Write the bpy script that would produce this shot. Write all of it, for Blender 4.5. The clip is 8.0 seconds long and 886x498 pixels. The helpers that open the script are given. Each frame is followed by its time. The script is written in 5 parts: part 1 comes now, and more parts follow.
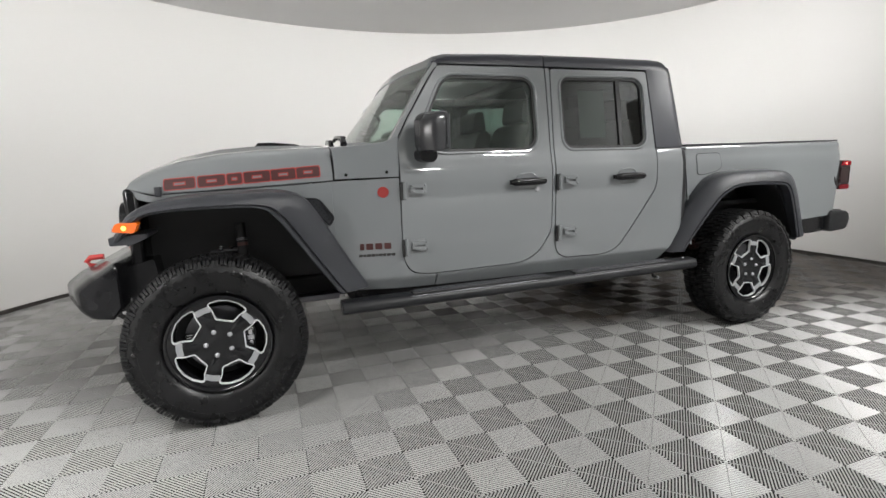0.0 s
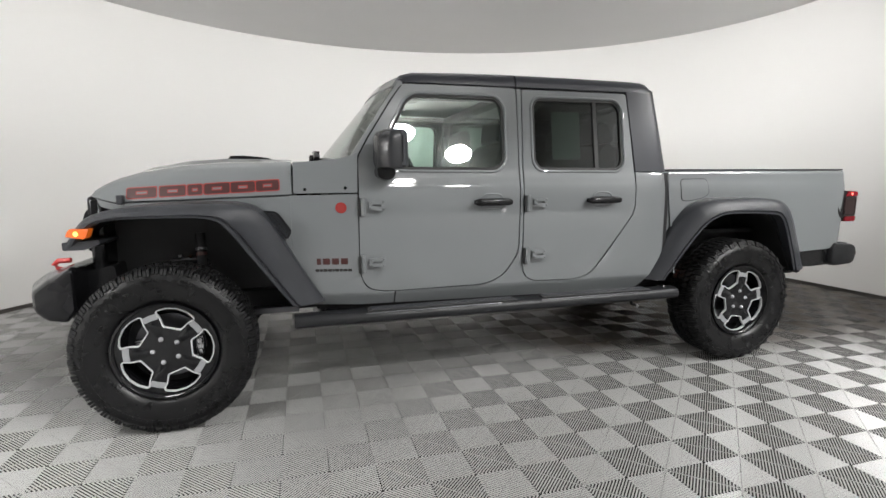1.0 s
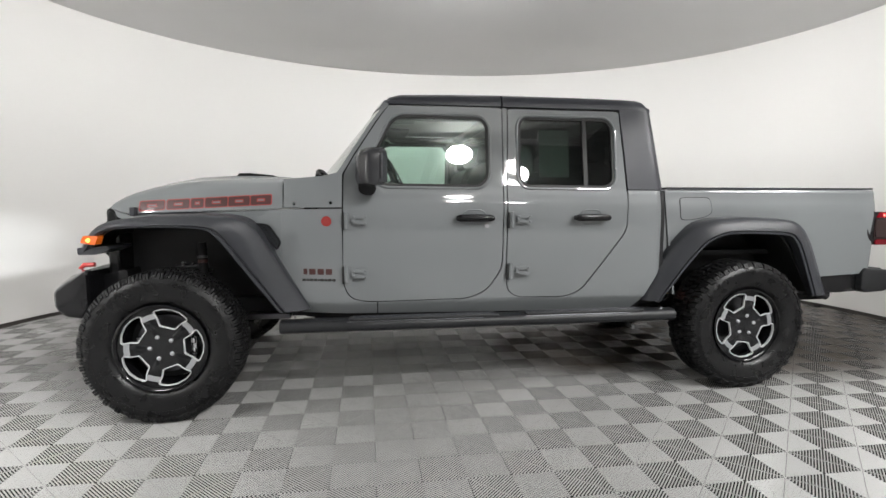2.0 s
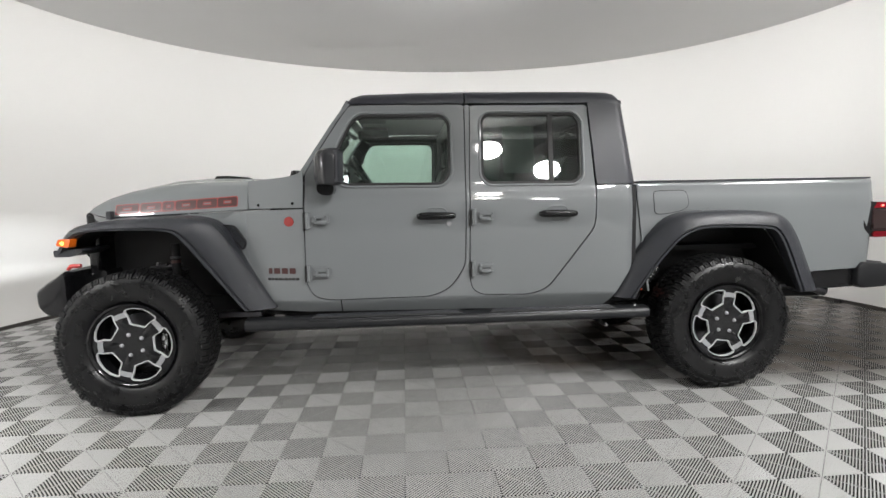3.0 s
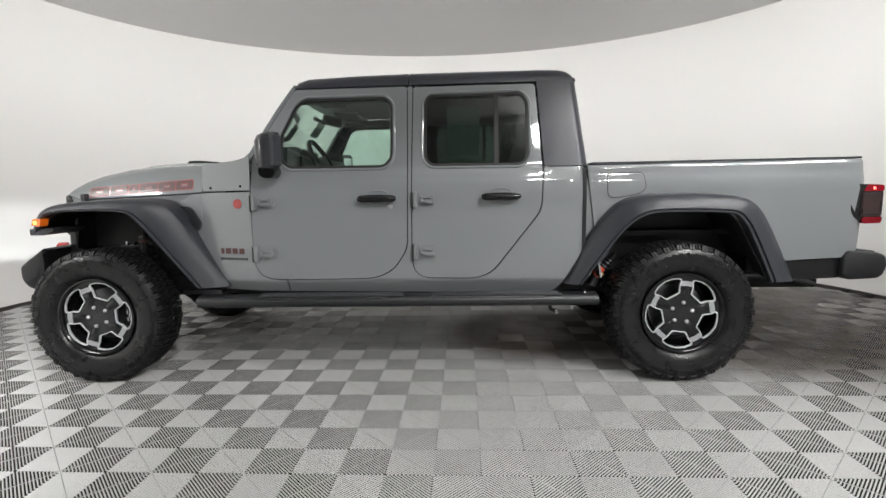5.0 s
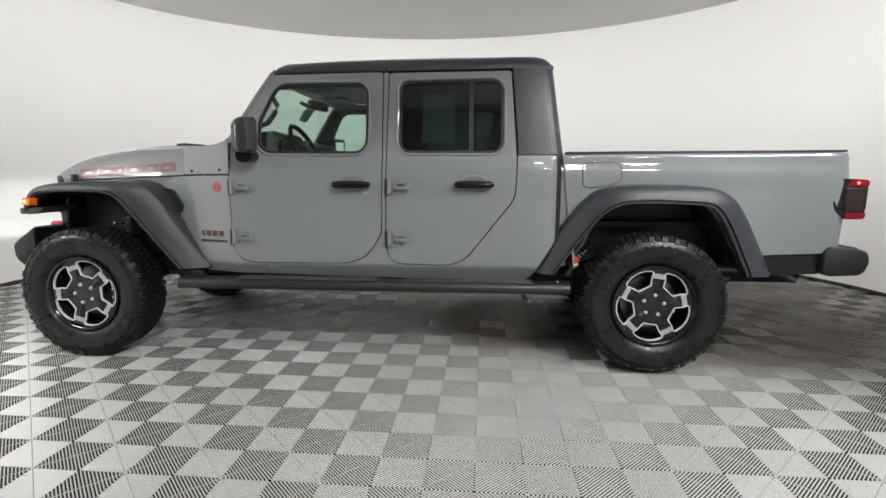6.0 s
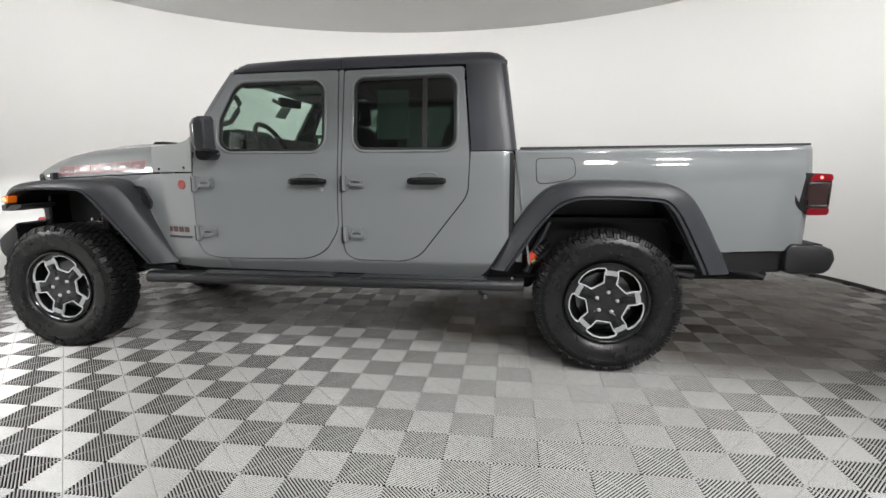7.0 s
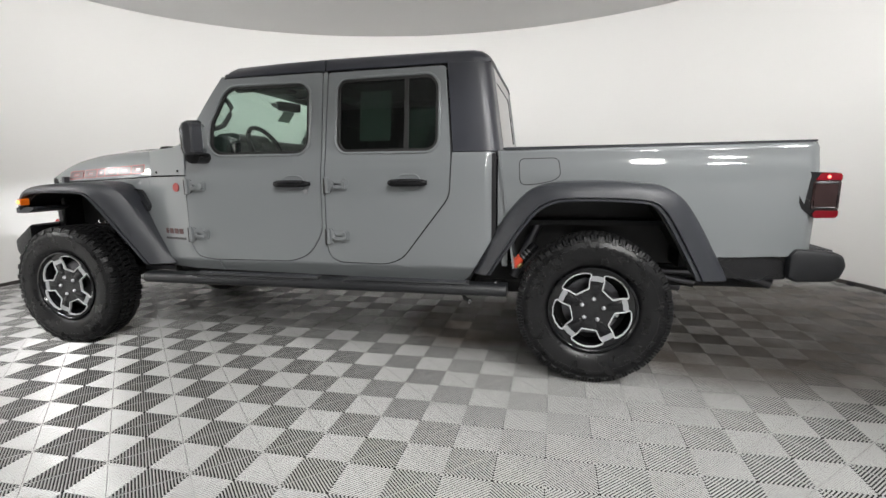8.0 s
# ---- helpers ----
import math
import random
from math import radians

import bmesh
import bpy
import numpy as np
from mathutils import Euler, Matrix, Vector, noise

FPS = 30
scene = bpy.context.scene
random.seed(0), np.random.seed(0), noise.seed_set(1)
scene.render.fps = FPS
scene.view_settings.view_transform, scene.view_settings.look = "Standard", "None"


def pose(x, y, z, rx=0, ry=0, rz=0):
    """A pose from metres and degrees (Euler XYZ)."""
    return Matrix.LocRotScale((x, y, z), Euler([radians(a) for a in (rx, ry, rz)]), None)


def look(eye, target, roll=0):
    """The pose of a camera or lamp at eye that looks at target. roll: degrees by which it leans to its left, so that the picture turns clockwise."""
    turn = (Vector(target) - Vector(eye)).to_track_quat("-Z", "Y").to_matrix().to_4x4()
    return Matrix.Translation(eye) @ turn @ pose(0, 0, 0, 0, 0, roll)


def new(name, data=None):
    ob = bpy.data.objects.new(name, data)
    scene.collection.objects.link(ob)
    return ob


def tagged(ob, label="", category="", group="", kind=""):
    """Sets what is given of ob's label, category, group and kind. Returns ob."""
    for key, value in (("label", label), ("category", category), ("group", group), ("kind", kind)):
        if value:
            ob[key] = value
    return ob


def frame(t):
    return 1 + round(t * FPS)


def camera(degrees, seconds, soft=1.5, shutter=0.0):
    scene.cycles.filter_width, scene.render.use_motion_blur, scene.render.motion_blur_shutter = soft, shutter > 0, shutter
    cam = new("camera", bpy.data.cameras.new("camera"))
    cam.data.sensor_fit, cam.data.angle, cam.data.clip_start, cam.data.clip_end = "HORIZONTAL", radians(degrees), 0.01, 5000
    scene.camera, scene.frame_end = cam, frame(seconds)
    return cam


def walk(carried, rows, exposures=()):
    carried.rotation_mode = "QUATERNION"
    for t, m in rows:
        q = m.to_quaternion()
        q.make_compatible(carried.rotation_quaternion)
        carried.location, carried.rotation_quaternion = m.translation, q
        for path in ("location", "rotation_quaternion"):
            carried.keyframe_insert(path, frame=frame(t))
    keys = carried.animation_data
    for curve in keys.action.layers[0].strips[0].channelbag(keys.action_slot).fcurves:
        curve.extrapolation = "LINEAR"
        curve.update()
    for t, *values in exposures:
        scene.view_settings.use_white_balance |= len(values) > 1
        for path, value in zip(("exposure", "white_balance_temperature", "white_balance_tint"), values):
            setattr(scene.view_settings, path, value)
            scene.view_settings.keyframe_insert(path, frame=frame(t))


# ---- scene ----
cam = camera(84.1, 8.0)
PATH = [
    (0, (0.239, -3.367, 1.2), (0.92, -1.515, 0.87), -2.1),
    (0.5, (0.444, -3.442, 1.169), (1.056, -1.561, 0.874), -1.5),
    (1, (0.638, -3.467, 1.198), (1.197, -1.564, 0.938), -0.3),
    (1.5, (0.895, -3.575, 1.141), (1.306, -1.628, 0.942), 0.4),
    (1.7, (0.968, -3.618, 1.16), (1.333, -1.66, 0.983), 0.4),
    (2.8, (1.401, -3.696, 1.175), (1.606, -1.715, 0.992), -0.8),
    (3, (1.506, -3.715, 1.176), (1.674, -1.731, 0.987), -0.9),
    (3.5, (1.66, -3.741, 1.174), (1.789, -1.755, 0.973), -1.5),
    (4, (1.829, -3.729, 1.164), (1.938, -1.744, 0.945), -1.7),
    (4.5, (2.001, -3.73, 1.167), (2.01, -1.743, 0.937), -1.5),
    (4.7, (2.079, -3.729, 1.154), (2.052, -1.742, 0.923), -1.2),
    (5.8, (2.453, -3.757, 1.134), (2.307, -1.783, 0.846), -0.4),
    (6, (2.48, -3.737, 1.16), (2.332, -1.765, 0.858), 0.1),
    (6.5, (2.698, -3.715, 1.121), (2.499, -1.749, 0.809), -0.2),
    (7, (2.913, -3.706, 1.185), (2.658, -1.75, 0.852), -0.3),
    (7.5, (3.096, -3.665, 1.128), (2.766, -1.722, 0.788), -0.2),
    (8, (3.252, -3.585, 1.17), (2.829, -1.656, 0.852), -0.7),
]
walk(cam, [(t, look(eye, target, roll)) for t, eye, target, roll in PATH])

# ---------------------------------------------------------------- world, lamps, exposure
world = bpy.data.worlds.new("world")
scene.world = world
world.use_nodes = True
world.node_tree.nodes["Background"].inputs[0].default_value = (0.9, 0.95, 1.0, 1)
world.node_tree.nodes["Background"].inputs[1].default_value = 0.0
scene.view_settings.exposure = 0.12

CEIL = 3.25          # height of the booth's ceiling
CX, CY = 1.98, 0.8   # middle of the oval booth
# flood panels added out of view, hung from the ceiling: place, aim, watts
# the first three are added to brighten the back wall
PANELS = [((0.3, -0.7, 2.98), (-2.0, 2.6, 2.45), 29.0, 1.5, 0.45), ((2.0, -0.5, 2.98), (2.0, 4.3, 2.45), 39.0, 1.5, 0.45), ((3.7, -0.7, 2.98), (6.0, 2.2, 1.9), 35.0, 1.5, 0.45),
          # outer two added to brighten the floor; middle one read from door highlights
          ((-1.2, -2.1, 3.1), (-1.3, -2.3, 0.0), 68.0, 1.7, 0.28), ((1.65, -2.75, 3.1), (1.8, -2.9, 0.0), 17.0, 0.7, 0.28), ((3.8, -2.5, 3.1), (3.9, -2.7, 0.0), 39.0, 1.8, 0.7),
          # left: read from a hood highlight; right: fill added to brighten the bed
          ((-2.05, -2.0, 2.0), (0.3, -0.7, 1.2), 6.0, 1.1, 0.34), ((5.6, -2.5, 2.95), (3.8, -0.8, 1.0), 8.0, 1.1, 0.34)]
for place, aim, watts, wide, deep in PANELS:
    lamp = bpy.data.lights.new("unseen_panel_light", "AREA")
    lamp.shape, lamp.size, lamp.size_y = "RECTANGLE", wide - 0.1, deep - 0.1
    lamp.energy, lamp.color, lamp.spread = watts, (1.0, 1.0, 0.995), radians(105 if aim[2] > 1.5 else 66 if place[0] > 5 else 84)
    new("unseen_panel_light", lamp).matrix_world = look(place, aim) @ pose(0, 0, -0.03)

# added lamp, out of view, that brightens the truck's side
lamp = bpy.data.lights.new("added_hall_light", "AREA")
lamp.shape, lamp.size, lamp.size_y, lamp.energy, lamp.color = "RECTANGLE", 1.8, 3.0, 4000.0, (1.0, 0.995, 0.985)
new("added_hall_light", lamp).matrix_world = pose(12.0, -17.0, 13.2)
# added uplight so that the hall ceiling mirrors brightly in the windows
lamp = lamp.copy()
lamp.energy = 700.0
new("added_hall_uplight", lamp).matrix_world = pose(12.0, -17.0, 13.62, 180)

for sy, z, aim_y, aim_z, watts, wide, flat in ((-1, 0.97, -0.6, 0.80, 80.0, 66, 0.28), (1, 0.97, 1.25, 0.80, 80.0, 66, 0.28), (-1, 0.655, -0.8, 0.55, 60.0, 60, 0.10), (1, 0.655, 1.3, 0.55, 60.0, 60, 0.10)):   # the truck's own head and fog lamps are on
    lamp = bpy.data.lights.new("headlight_beam", "SPOT")
    lamp.energy, lamp.color = watts, (0.95, 0.98, 1.0)
    lamp.spot_size, lamp.spot_blend, lamp.shadow_soft_size = radians(wide), 0.9, 0.03
    start = (-0.46, sy * 0.475, z) if z > 0.8 else (-0.73, sy * 0.30, z)
    new("headlight_beam", lamp).matrix_world = look(start, (-2.5, aim_y, aim_z)) @ Matrix.Diagonal((1.0, flat, 1.0, 1.0))


# ---------------------------------------------------------------- materials
def nodes_of(name):
    m = bpy.data.materials.new(name)
    m.use_nodes = True
    nt = m.node_tree
    return m, nt, nt.nodes["Principled BSDF"]


def surface(name, color, rough=0.5, metal=0.0, coat=0.0, vary=0.06, scale=4.0, grain=0.0, grain_scale=300.0, rough_vary=0.05, spec=0.5):
    """A surface with broad stains, a fine grain that also gives relief, and uneven gloss."""
    m, nt, b = nodes_of(name)
    n, l = nt.nodes, nt.links
    tc = n.new("ShaderNodeTexCoord")
    big = n.new("ShaderNodeTexNoise")
    big.inputs["Scale"].default_value, big.inputs["Detail"].default_value = scale, 5
    l.new(tc.outputs["Object"], big.inputs["Vector"])
    fine = n.new("ShaderNodeTexNoise")
    fine.inputs["Scale"].default_value, fine.inputs["Detail"].default_value = grain_scale, 3
    l.new(tc.outputs["Object"], fine.inputs["Vector"])
    mix = n.new("ShaderNodeMapRange")
    mix.inputs["From Min"].default_value, mix.inputs["From Max"].default_value = 0.15, 0.85
    mix.inputs["To Min"].default_value, mix.inputs["To Max"].default_value = 1 - vary, 1 + vary
    l.new(big.outputs["Fac"], mix.inputs["Value"])
    mul = n.new("ShaderNodeVectorMath")
    mul.operation = "SCALE"
    mul.inputs[0].default_value = color
    l.new(mix.outputs["Result"], mul.inputs["Scale"])
    l.new(mul.outputs["Vector"], b.inputs["Base Color"])
    rr = n.new("ShaderNodeMapRange")
    rr.inputs["From Min"].default_value, rr.inputs["From Max"].default_value = 0.15, 0.85
    rr.inputs["To Min"].default_value, rr.inputs["To Max"].default_value = max(0.02, rough - rough_vary), min(1, rough + rough_vary)
    l.new(big.outputs["Fac"], rr.inputs["Value"])
    l.new(rr.outputs["Result"], b.inputs["Roughness"])
    b.inputs["Metallic"].default_value = metal
    b.inputs["Specular IOR Level"].default_value = spec
    b.inputs["Coat Weight"].default_value = coat
    b.inputs["Coat Roughness"].default_value, b.inputs["Coat IOR"].default_value = 0.03, 1.62
    if grain:
        bump = n.new("ShaderNodeBump")
        bump.inputs["Strength"].default_value, bump.inputs["Distance"].default_value = grain, 0.002
        l.new(fine.outputs["Fac"], bump.inputs["Height"])
        l.new(bump.outputs["Normal"], b.inputs["Normal"])
    return m


def glow(name, color, strength, base=(0.5, 0.1, 0.05)):
    m, nt, b = nodes_of(name)
    b.inputs["Base Color"].default_value = (*base, 1)
    b.inputs["Roughness"].default_value = 0.15
    b.inputs["Emission Color"].default_value = (*color, 1)
    b.inputs["Emission Strength"].default_value = strength
    return m


def pane_glass(name, tint, base=0.05, gloss=0.015):
    """Thin tinted glass: what passes is tinted, what mirrors grows towards grazing sight."""
    m = bpy.data.materials.new(name)
    m.use_nodes = True
    n, l = m.node_tree.nodes, m.node_tree.links
    n.remove(n["Principled BSDF"])
    clear, mirror, mix, facing = n.new("ShaderNodeBsdfTransparent"), n.new("ShaderNodeBsdfGlossy"), n.new("ShaderNodeMixShader"), n.new("ShaderNodeLayerWeight")
    clear.inputs["Color"].default_value = (*tint, 1)
    mirror.inputs["Roughness"].default_value = gloss
    facing.inputs["Blend"].default_value = 0.5
    power, scale = n.new("ShaderNodeMath"), n.new("ShaderNodeMath")
    power.operation, scale.operation = "POWER", "MULTIPLY_ADD"
    power.inputs[1].default_value = 5.0
    scale.inputs[1].default_value, scale.inputs[2].default_value = 0.9, base
    l.new(facing.outputs["Facing"], power.inputs[0])
    l.new(power.outputs[0], scale.inputs[0])
    l.new(scale.outputs[0], mix.inputs[0])
    l.new(clear.outputs[0], mix.inputs[1])
    l.new(mirror.outputs[0], mix.inputs[2])
    l.new(mix.outputs[0], n["Material Output"].inputs[0])
    return m


PAINT = surface("grey_paint", (0.192, 0.204, 0.211), 0.42, 0.0, 1.0, 0.015, 1.2, 0.0, rough_vary=0.02, spec=0.3)
PLASTIC = surface("black_grained_plastic", (0.034, 0.036, 0.042), 0.34, 0, 0, 0.15, 9.0, 0.45, 700.0, 0.06, spec=0.5)
HARDTOP = surface("charcoal_hardtop", (0.038, 0.040, 0.050), 0.31, 0, 0, 0.10, 3.0, 0.14, 900.0, spec=0.5)
GLOSSBLACK = surface("gloss_black", (0.008, 0.008, 0.009), 0.14, 0, 0.0, 0.1, spec=0.4)
RUBBER = surface("tyre_rubber", (0.0055, 0.0055, 0.006), 0.31, 0, 0, 0.3, 18.0, 0.5, 120.0, 0.14, spec=0.36)
BUMPERPLASTIC = surface("dark_moulded_plastic", (0.013, 0.0138, 0.0158), 0.38, 0, 0, 0.15, 9.0, 0.35, 700.0, 0.06)
MIRRORSHELL = surface("satin_black_shell", (0.030, 0.031, 0.034), 0.24, 0, 0, 0.1, 9.0, 0.08, 700.0, 0.04, spec=0.6)
TREAD = surface("tyre_tread", (0.010, 0.010, 0.0105), 0.45, 0, 0, 0.3, 18.0, 0.25, 120.0, 0.1, spec=0.28)
LAMPBODY = surface("satin_black_housing", (0.011, 0.011, 0.012), 0.28, spec=0.4)
SMOKED = surface("smoked_red_lens", (0.030, 0.014, 0.014), 0.12, 0, 0.5, 0.1)
BACKGLASS = surface("black_edged_glass", (0.006, 0.006, 0.007), 0.04, 0, 0, 0.05, rough_vary=0.01)
BRASS = surface("brass_fitting", (0.55, 0.42, 0.20), 0.3, 0.9)
SEAL = surface("seal_rubber", (0.012, 0.012, 0.012), 0.5)
SILVER = surface("machined_silver", (0.56, 0.565, 0.57), 0.36, 0.15, 0, 0.05)
BARGREY = surface("silver_grey_lacquer", (0.34, 0.345, 0.355), 0.33, 0.3, 0, 0.08)
BUMPERSTEEL = surface("gloss_dark_steel", (0.008, 0.008, 0.009), 0.17, 0.0, 0.0, 0.15, 9.0, spec=0.3)
CHROME = surface("lug_chrome", (0.62, 0.62, 0.64), 0.25, 0.6)
STEEL = surface("dark_steel", (0.13, 0.13, 0.14), 0.30, 0.85, 0, 0.2, 12.0, 0.1, 300.0)
UNDER = surface("underbody_black", (0.017, 0.017, 0.018), 0.6, 0, 0, 0.3, 8.0, 0.3, 120.0, spec=0.25)
LINER = surface("moulded_black_liner", (0.023, 0.023, 0.024), 0.45, 0, 0, 0.25, 8.0, 0.2, 160.0, spec=0.4)
CLOTH = surface("black_seat_cloth", (0.02, 0.02, 0.021), 0.8, 0, 0, 0.15, 20.0, 0.4, 500.0)
TRIM = surface("interior_trim", (0.03, 0.031, 0.032), 0.55, 0, 0, 0.1, 8.0, 0.2, 600.0)
HEADLINER = surface("grey_headliner", (0.36, 0.36, 0.35), 0.8)
DECALRED = surface("red_decal", (0.32, 0.036, 0.032), 0.4, 0, 0.1, 0.05)
DECALDARK = surface("dark_decal", (0.02, 0.018, 0.018), 0.35, 0, 0.3, 0.1)
DECALFILL = surface("dull_red_decal", (0.065, 0.020, 0.019), 0.38, 0, 0.1, 0.08)
REDMETAL = surface("red_coated_steel", (0.5, 0.03, 0.03), 0.3, 0.0, 0.3, 0.05)
ORANGE = surface("orange_reservoir", (0.6, 0.07, 0.03), 0.35)
ALU = surface("bright_aluminium", (0.6, 0.6, 0.62), 0.25, 1.0)
PAPER = surface("paper_sheet", (0.75, 0.77, 0.72), 0.8, 0, 0, 0.03)
GLASS = pane_glass("green_glass", (0.88, 0.975, 0.93), 0.135)
PRIVACY = pane_glass("privacy_glass", (0.36, 0.42, 0.395), 0.075)
SCREEN = pane_glass("windscreen_glass", (0.93, 0.985, 0.955), 0.11)
MIRROR = surface("mirror_glass", (0.85, 0.86, 0.87), 0.03, 1.0, vary=0.0, rough_vary=0.0)
AMBER = glow("amber_lens", (1.0, 0.20, 0.01), 0.2, (0.55, 0.10, 0.01))
AMBERHOT = glow("amber_bulb", (1.0, 0.5, 0.08), 3.5)
REDLENS = glow("red_lens", (1.0, 0.02, 0.04), 0.05, (0.12, 0.003, 0.008))
REDLIT = glow("lit_red_lens", (1.0, 0.02, 0.05), 0.09, (0.16, 0.004, 0.01))
REDHOT = glow("red_bulb", (1.0, 0.15, 0.12), 4.0)
LAMPLENS = glow("headlight_lens", (0.95, 0.98, 1.0), 3.0, (0.8, 0.8, 0.8))
WALLPAINT = surface("white_booth_wall", (0.79, 0.775, 0.755), 0.42, 0, 0, 0.02, 0.6, 0.03, 90.0, 0.06, spec=0.4)
CEILPAINT = surface("white_ceiling_paint", (0.72, 0.715, 0.71), 0.7, 0, 0, 0.03, 0.8)
HALLPAINT = surface("pale_hall_paint", (0.30, 0.30, 0.297), 0.7)
BASE = surface("dark_base_strip", (0.035, 0.030, 0.027), 0.5, 0, 0, 0.4, 5.0)
RIB = surface("grey_ribbed_tile", (0.325, 0.322, 0.315), 0.24, 0, 0, 0.05, 1.3, 0.04, 400.0, 0.07, spec=0.6)


def shade_and_dirt(mat, spots):
    """Truck shade and wet brown dirt painted as uneven patches round the given places."""
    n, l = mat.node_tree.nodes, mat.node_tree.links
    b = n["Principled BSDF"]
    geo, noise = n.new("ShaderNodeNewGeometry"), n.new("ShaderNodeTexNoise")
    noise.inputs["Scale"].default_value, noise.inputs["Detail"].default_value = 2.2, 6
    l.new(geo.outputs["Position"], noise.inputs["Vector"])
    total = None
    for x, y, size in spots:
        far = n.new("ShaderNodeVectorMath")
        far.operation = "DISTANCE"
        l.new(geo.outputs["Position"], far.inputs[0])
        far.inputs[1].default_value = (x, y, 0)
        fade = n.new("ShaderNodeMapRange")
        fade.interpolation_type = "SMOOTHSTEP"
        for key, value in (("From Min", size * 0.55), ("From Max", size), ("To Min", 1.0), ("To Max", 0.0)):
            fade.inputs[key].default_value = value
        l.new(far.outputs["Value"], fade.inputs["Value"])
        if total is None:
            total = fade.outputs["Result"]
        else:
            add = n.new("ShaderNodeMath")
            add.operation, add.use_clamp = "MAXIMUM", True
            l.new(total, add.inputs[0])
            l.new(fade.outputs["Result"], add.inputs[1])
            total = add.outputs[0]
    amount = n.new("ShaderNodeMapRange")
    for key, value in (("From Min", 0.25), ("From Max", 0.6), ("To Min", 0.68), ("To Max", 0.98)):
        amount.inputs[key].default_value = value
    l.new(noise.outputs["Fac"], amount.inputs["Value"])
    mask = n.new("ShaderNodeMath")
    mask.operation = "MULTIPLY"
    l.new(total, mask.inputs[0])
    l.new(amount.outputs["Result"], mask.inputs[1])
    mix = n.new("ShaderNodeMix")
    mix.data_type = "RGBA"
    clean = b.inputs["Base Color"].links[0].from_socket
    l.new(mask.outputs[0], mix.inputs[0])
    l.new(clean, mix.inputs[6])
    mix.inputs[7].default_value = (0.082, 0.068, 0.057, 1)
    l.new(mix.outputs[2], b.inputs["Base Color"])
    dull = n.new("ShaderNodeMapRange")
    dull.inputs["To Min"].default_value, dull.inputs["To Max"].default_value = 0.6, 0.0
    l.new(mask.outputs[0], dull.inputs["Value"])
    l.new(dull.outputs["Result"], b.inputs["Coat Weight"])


RIB.node_tree.nodes["Principled BSDF"].inputs["Coat Weight"].default_value = 0.9
RIB.node_tree.nodes["Principled BSDF"].inputs["Coat Roughness"].default_value = 0.14
# the truck's shade is put into the tile colour here, along with dirt
shade_and_dirt(RIB, ((2.75, 0.15, 0.85), (3.6, 0.15, 1.05), (4.4, 0.2, 1.3), (5.2, 0.55, 1.9)))
HALLFLOOR = surface("pale_concrete", (0.34, 0.34, 0.335), 0.6, 0, 0, 0.12, 1.5, 0.1, 60.0)
SLAB = surface("dark_slab", (0.008, 0.008, 0.008), 0.9, 0, 0, 0.3, 6.0, spec=0.1)
PANELGLOW = glow("panel_diffuser", (1.0, 0.985, 0.96), 2.0, (0.8, 0.8, 0.8))
LAMPGLOW = glow("hall_lamp_diffuser", (1.0, 0.99, 0.96), 90.0, (0.8, 0.8, 0.8))


# ---------------------------------------------------------------- mesh helpers
def mesh_of(name, bm, mat, angle=35):
    bmesh.ops.recalc_face_normals(bm, faces=bm.faces)
    me = bpy.data.meshes.new(name)
    bm.to_mesh(me)
    bm.free()
    for p in me.polygons:
        p.use_smooth = True
    me.set_sharp_from_angle(angle=radians(angle))
    me.materials.append(mat)
    return me


def part(name, bm, mat, parent=None, label="", bevel=0.0, angle=35):
    ob = new(name, mesh_of(name, bm, mat, angle))
    if parent is not None:
        ob.parent = parent
    if label:
        tagged(ob, label)
    if bevel:
        b = ob.modifiers.new("bevel", "BEVEL")
        b.width, b.segments, b.limit_method, b.angle_limit = bevel, 2, "ANGLE", radians(40)
        b.harden_normals = False
    return ob


def both(name, bm, mat, parent, label="", bevel=0.0, angle=35):
    """The part of the driver's side, and its mirror twin."""
    twin = bm.copy()
    bmesh.ops.scale(twin, vec=(1, -1, 1), verts=twin.verts)
    return part(name, bm, mat, parent, label, bevel, angle), part(name, twin, mat, parent, label, bevel, angle)


def rounded(pts, radii, n=4):
    """A polygon with its corners rounded; radii is one number or one per corner."""
    out, k = [], len(pts)
    for i in range(k):
        r = radii if isinstance(radii, (int, float)) else radii[i]
        p, a, b = Vector(pts[i]), Vector(pts[i - 1]), Vector(pts[(i + 1) % k])
        if r <= 0:
            out.append(tuple(p))
            continue
        u, v = (a - p), (b - p)
        r = min(r, u.length * 0.48, v.length * 0.48)
        s, e = p + u.normalized() * r, p + v.normalized() * r
        for j in range(n + 1):
            t = j / n
            out.append(tuple(s * (1 - t) ** 2 + p * 2 * t * (1 - t) + e * t * t))
    return out


def offset(pts, d):
    """The polygon moved inwards by d (outwards: minus)."""
    area = sum(pts[i - 1][0] * pts[i][1] - pts[i][0] * pts[i - 1][1] for i in range(len(pts)))
    s, out, k = (1 if area > 0 else -1), [], len(pts)
    for i in range(k):
        p, a, b = Vector(pts[i]), Vector(pts[i - 1]), Vector(pts[(i + 1) % k])
        u, v = (p - a), (b - p)
        u, v = (u.normalized() if u.length > 1e-9 else v.normalized()), (v.normalized() if v.length > 1e-9 else u.normalized())
        nrm = Vector((-u.y - v.y, u.x + v.x)) * s
        c = max(0.35, (1 + u.dot(v)) / 2) ** 0.5
        out.append(tuple(p + (nrm.normalized() if nrm.length > 1e-9 else nrm) * d / c))
    return out


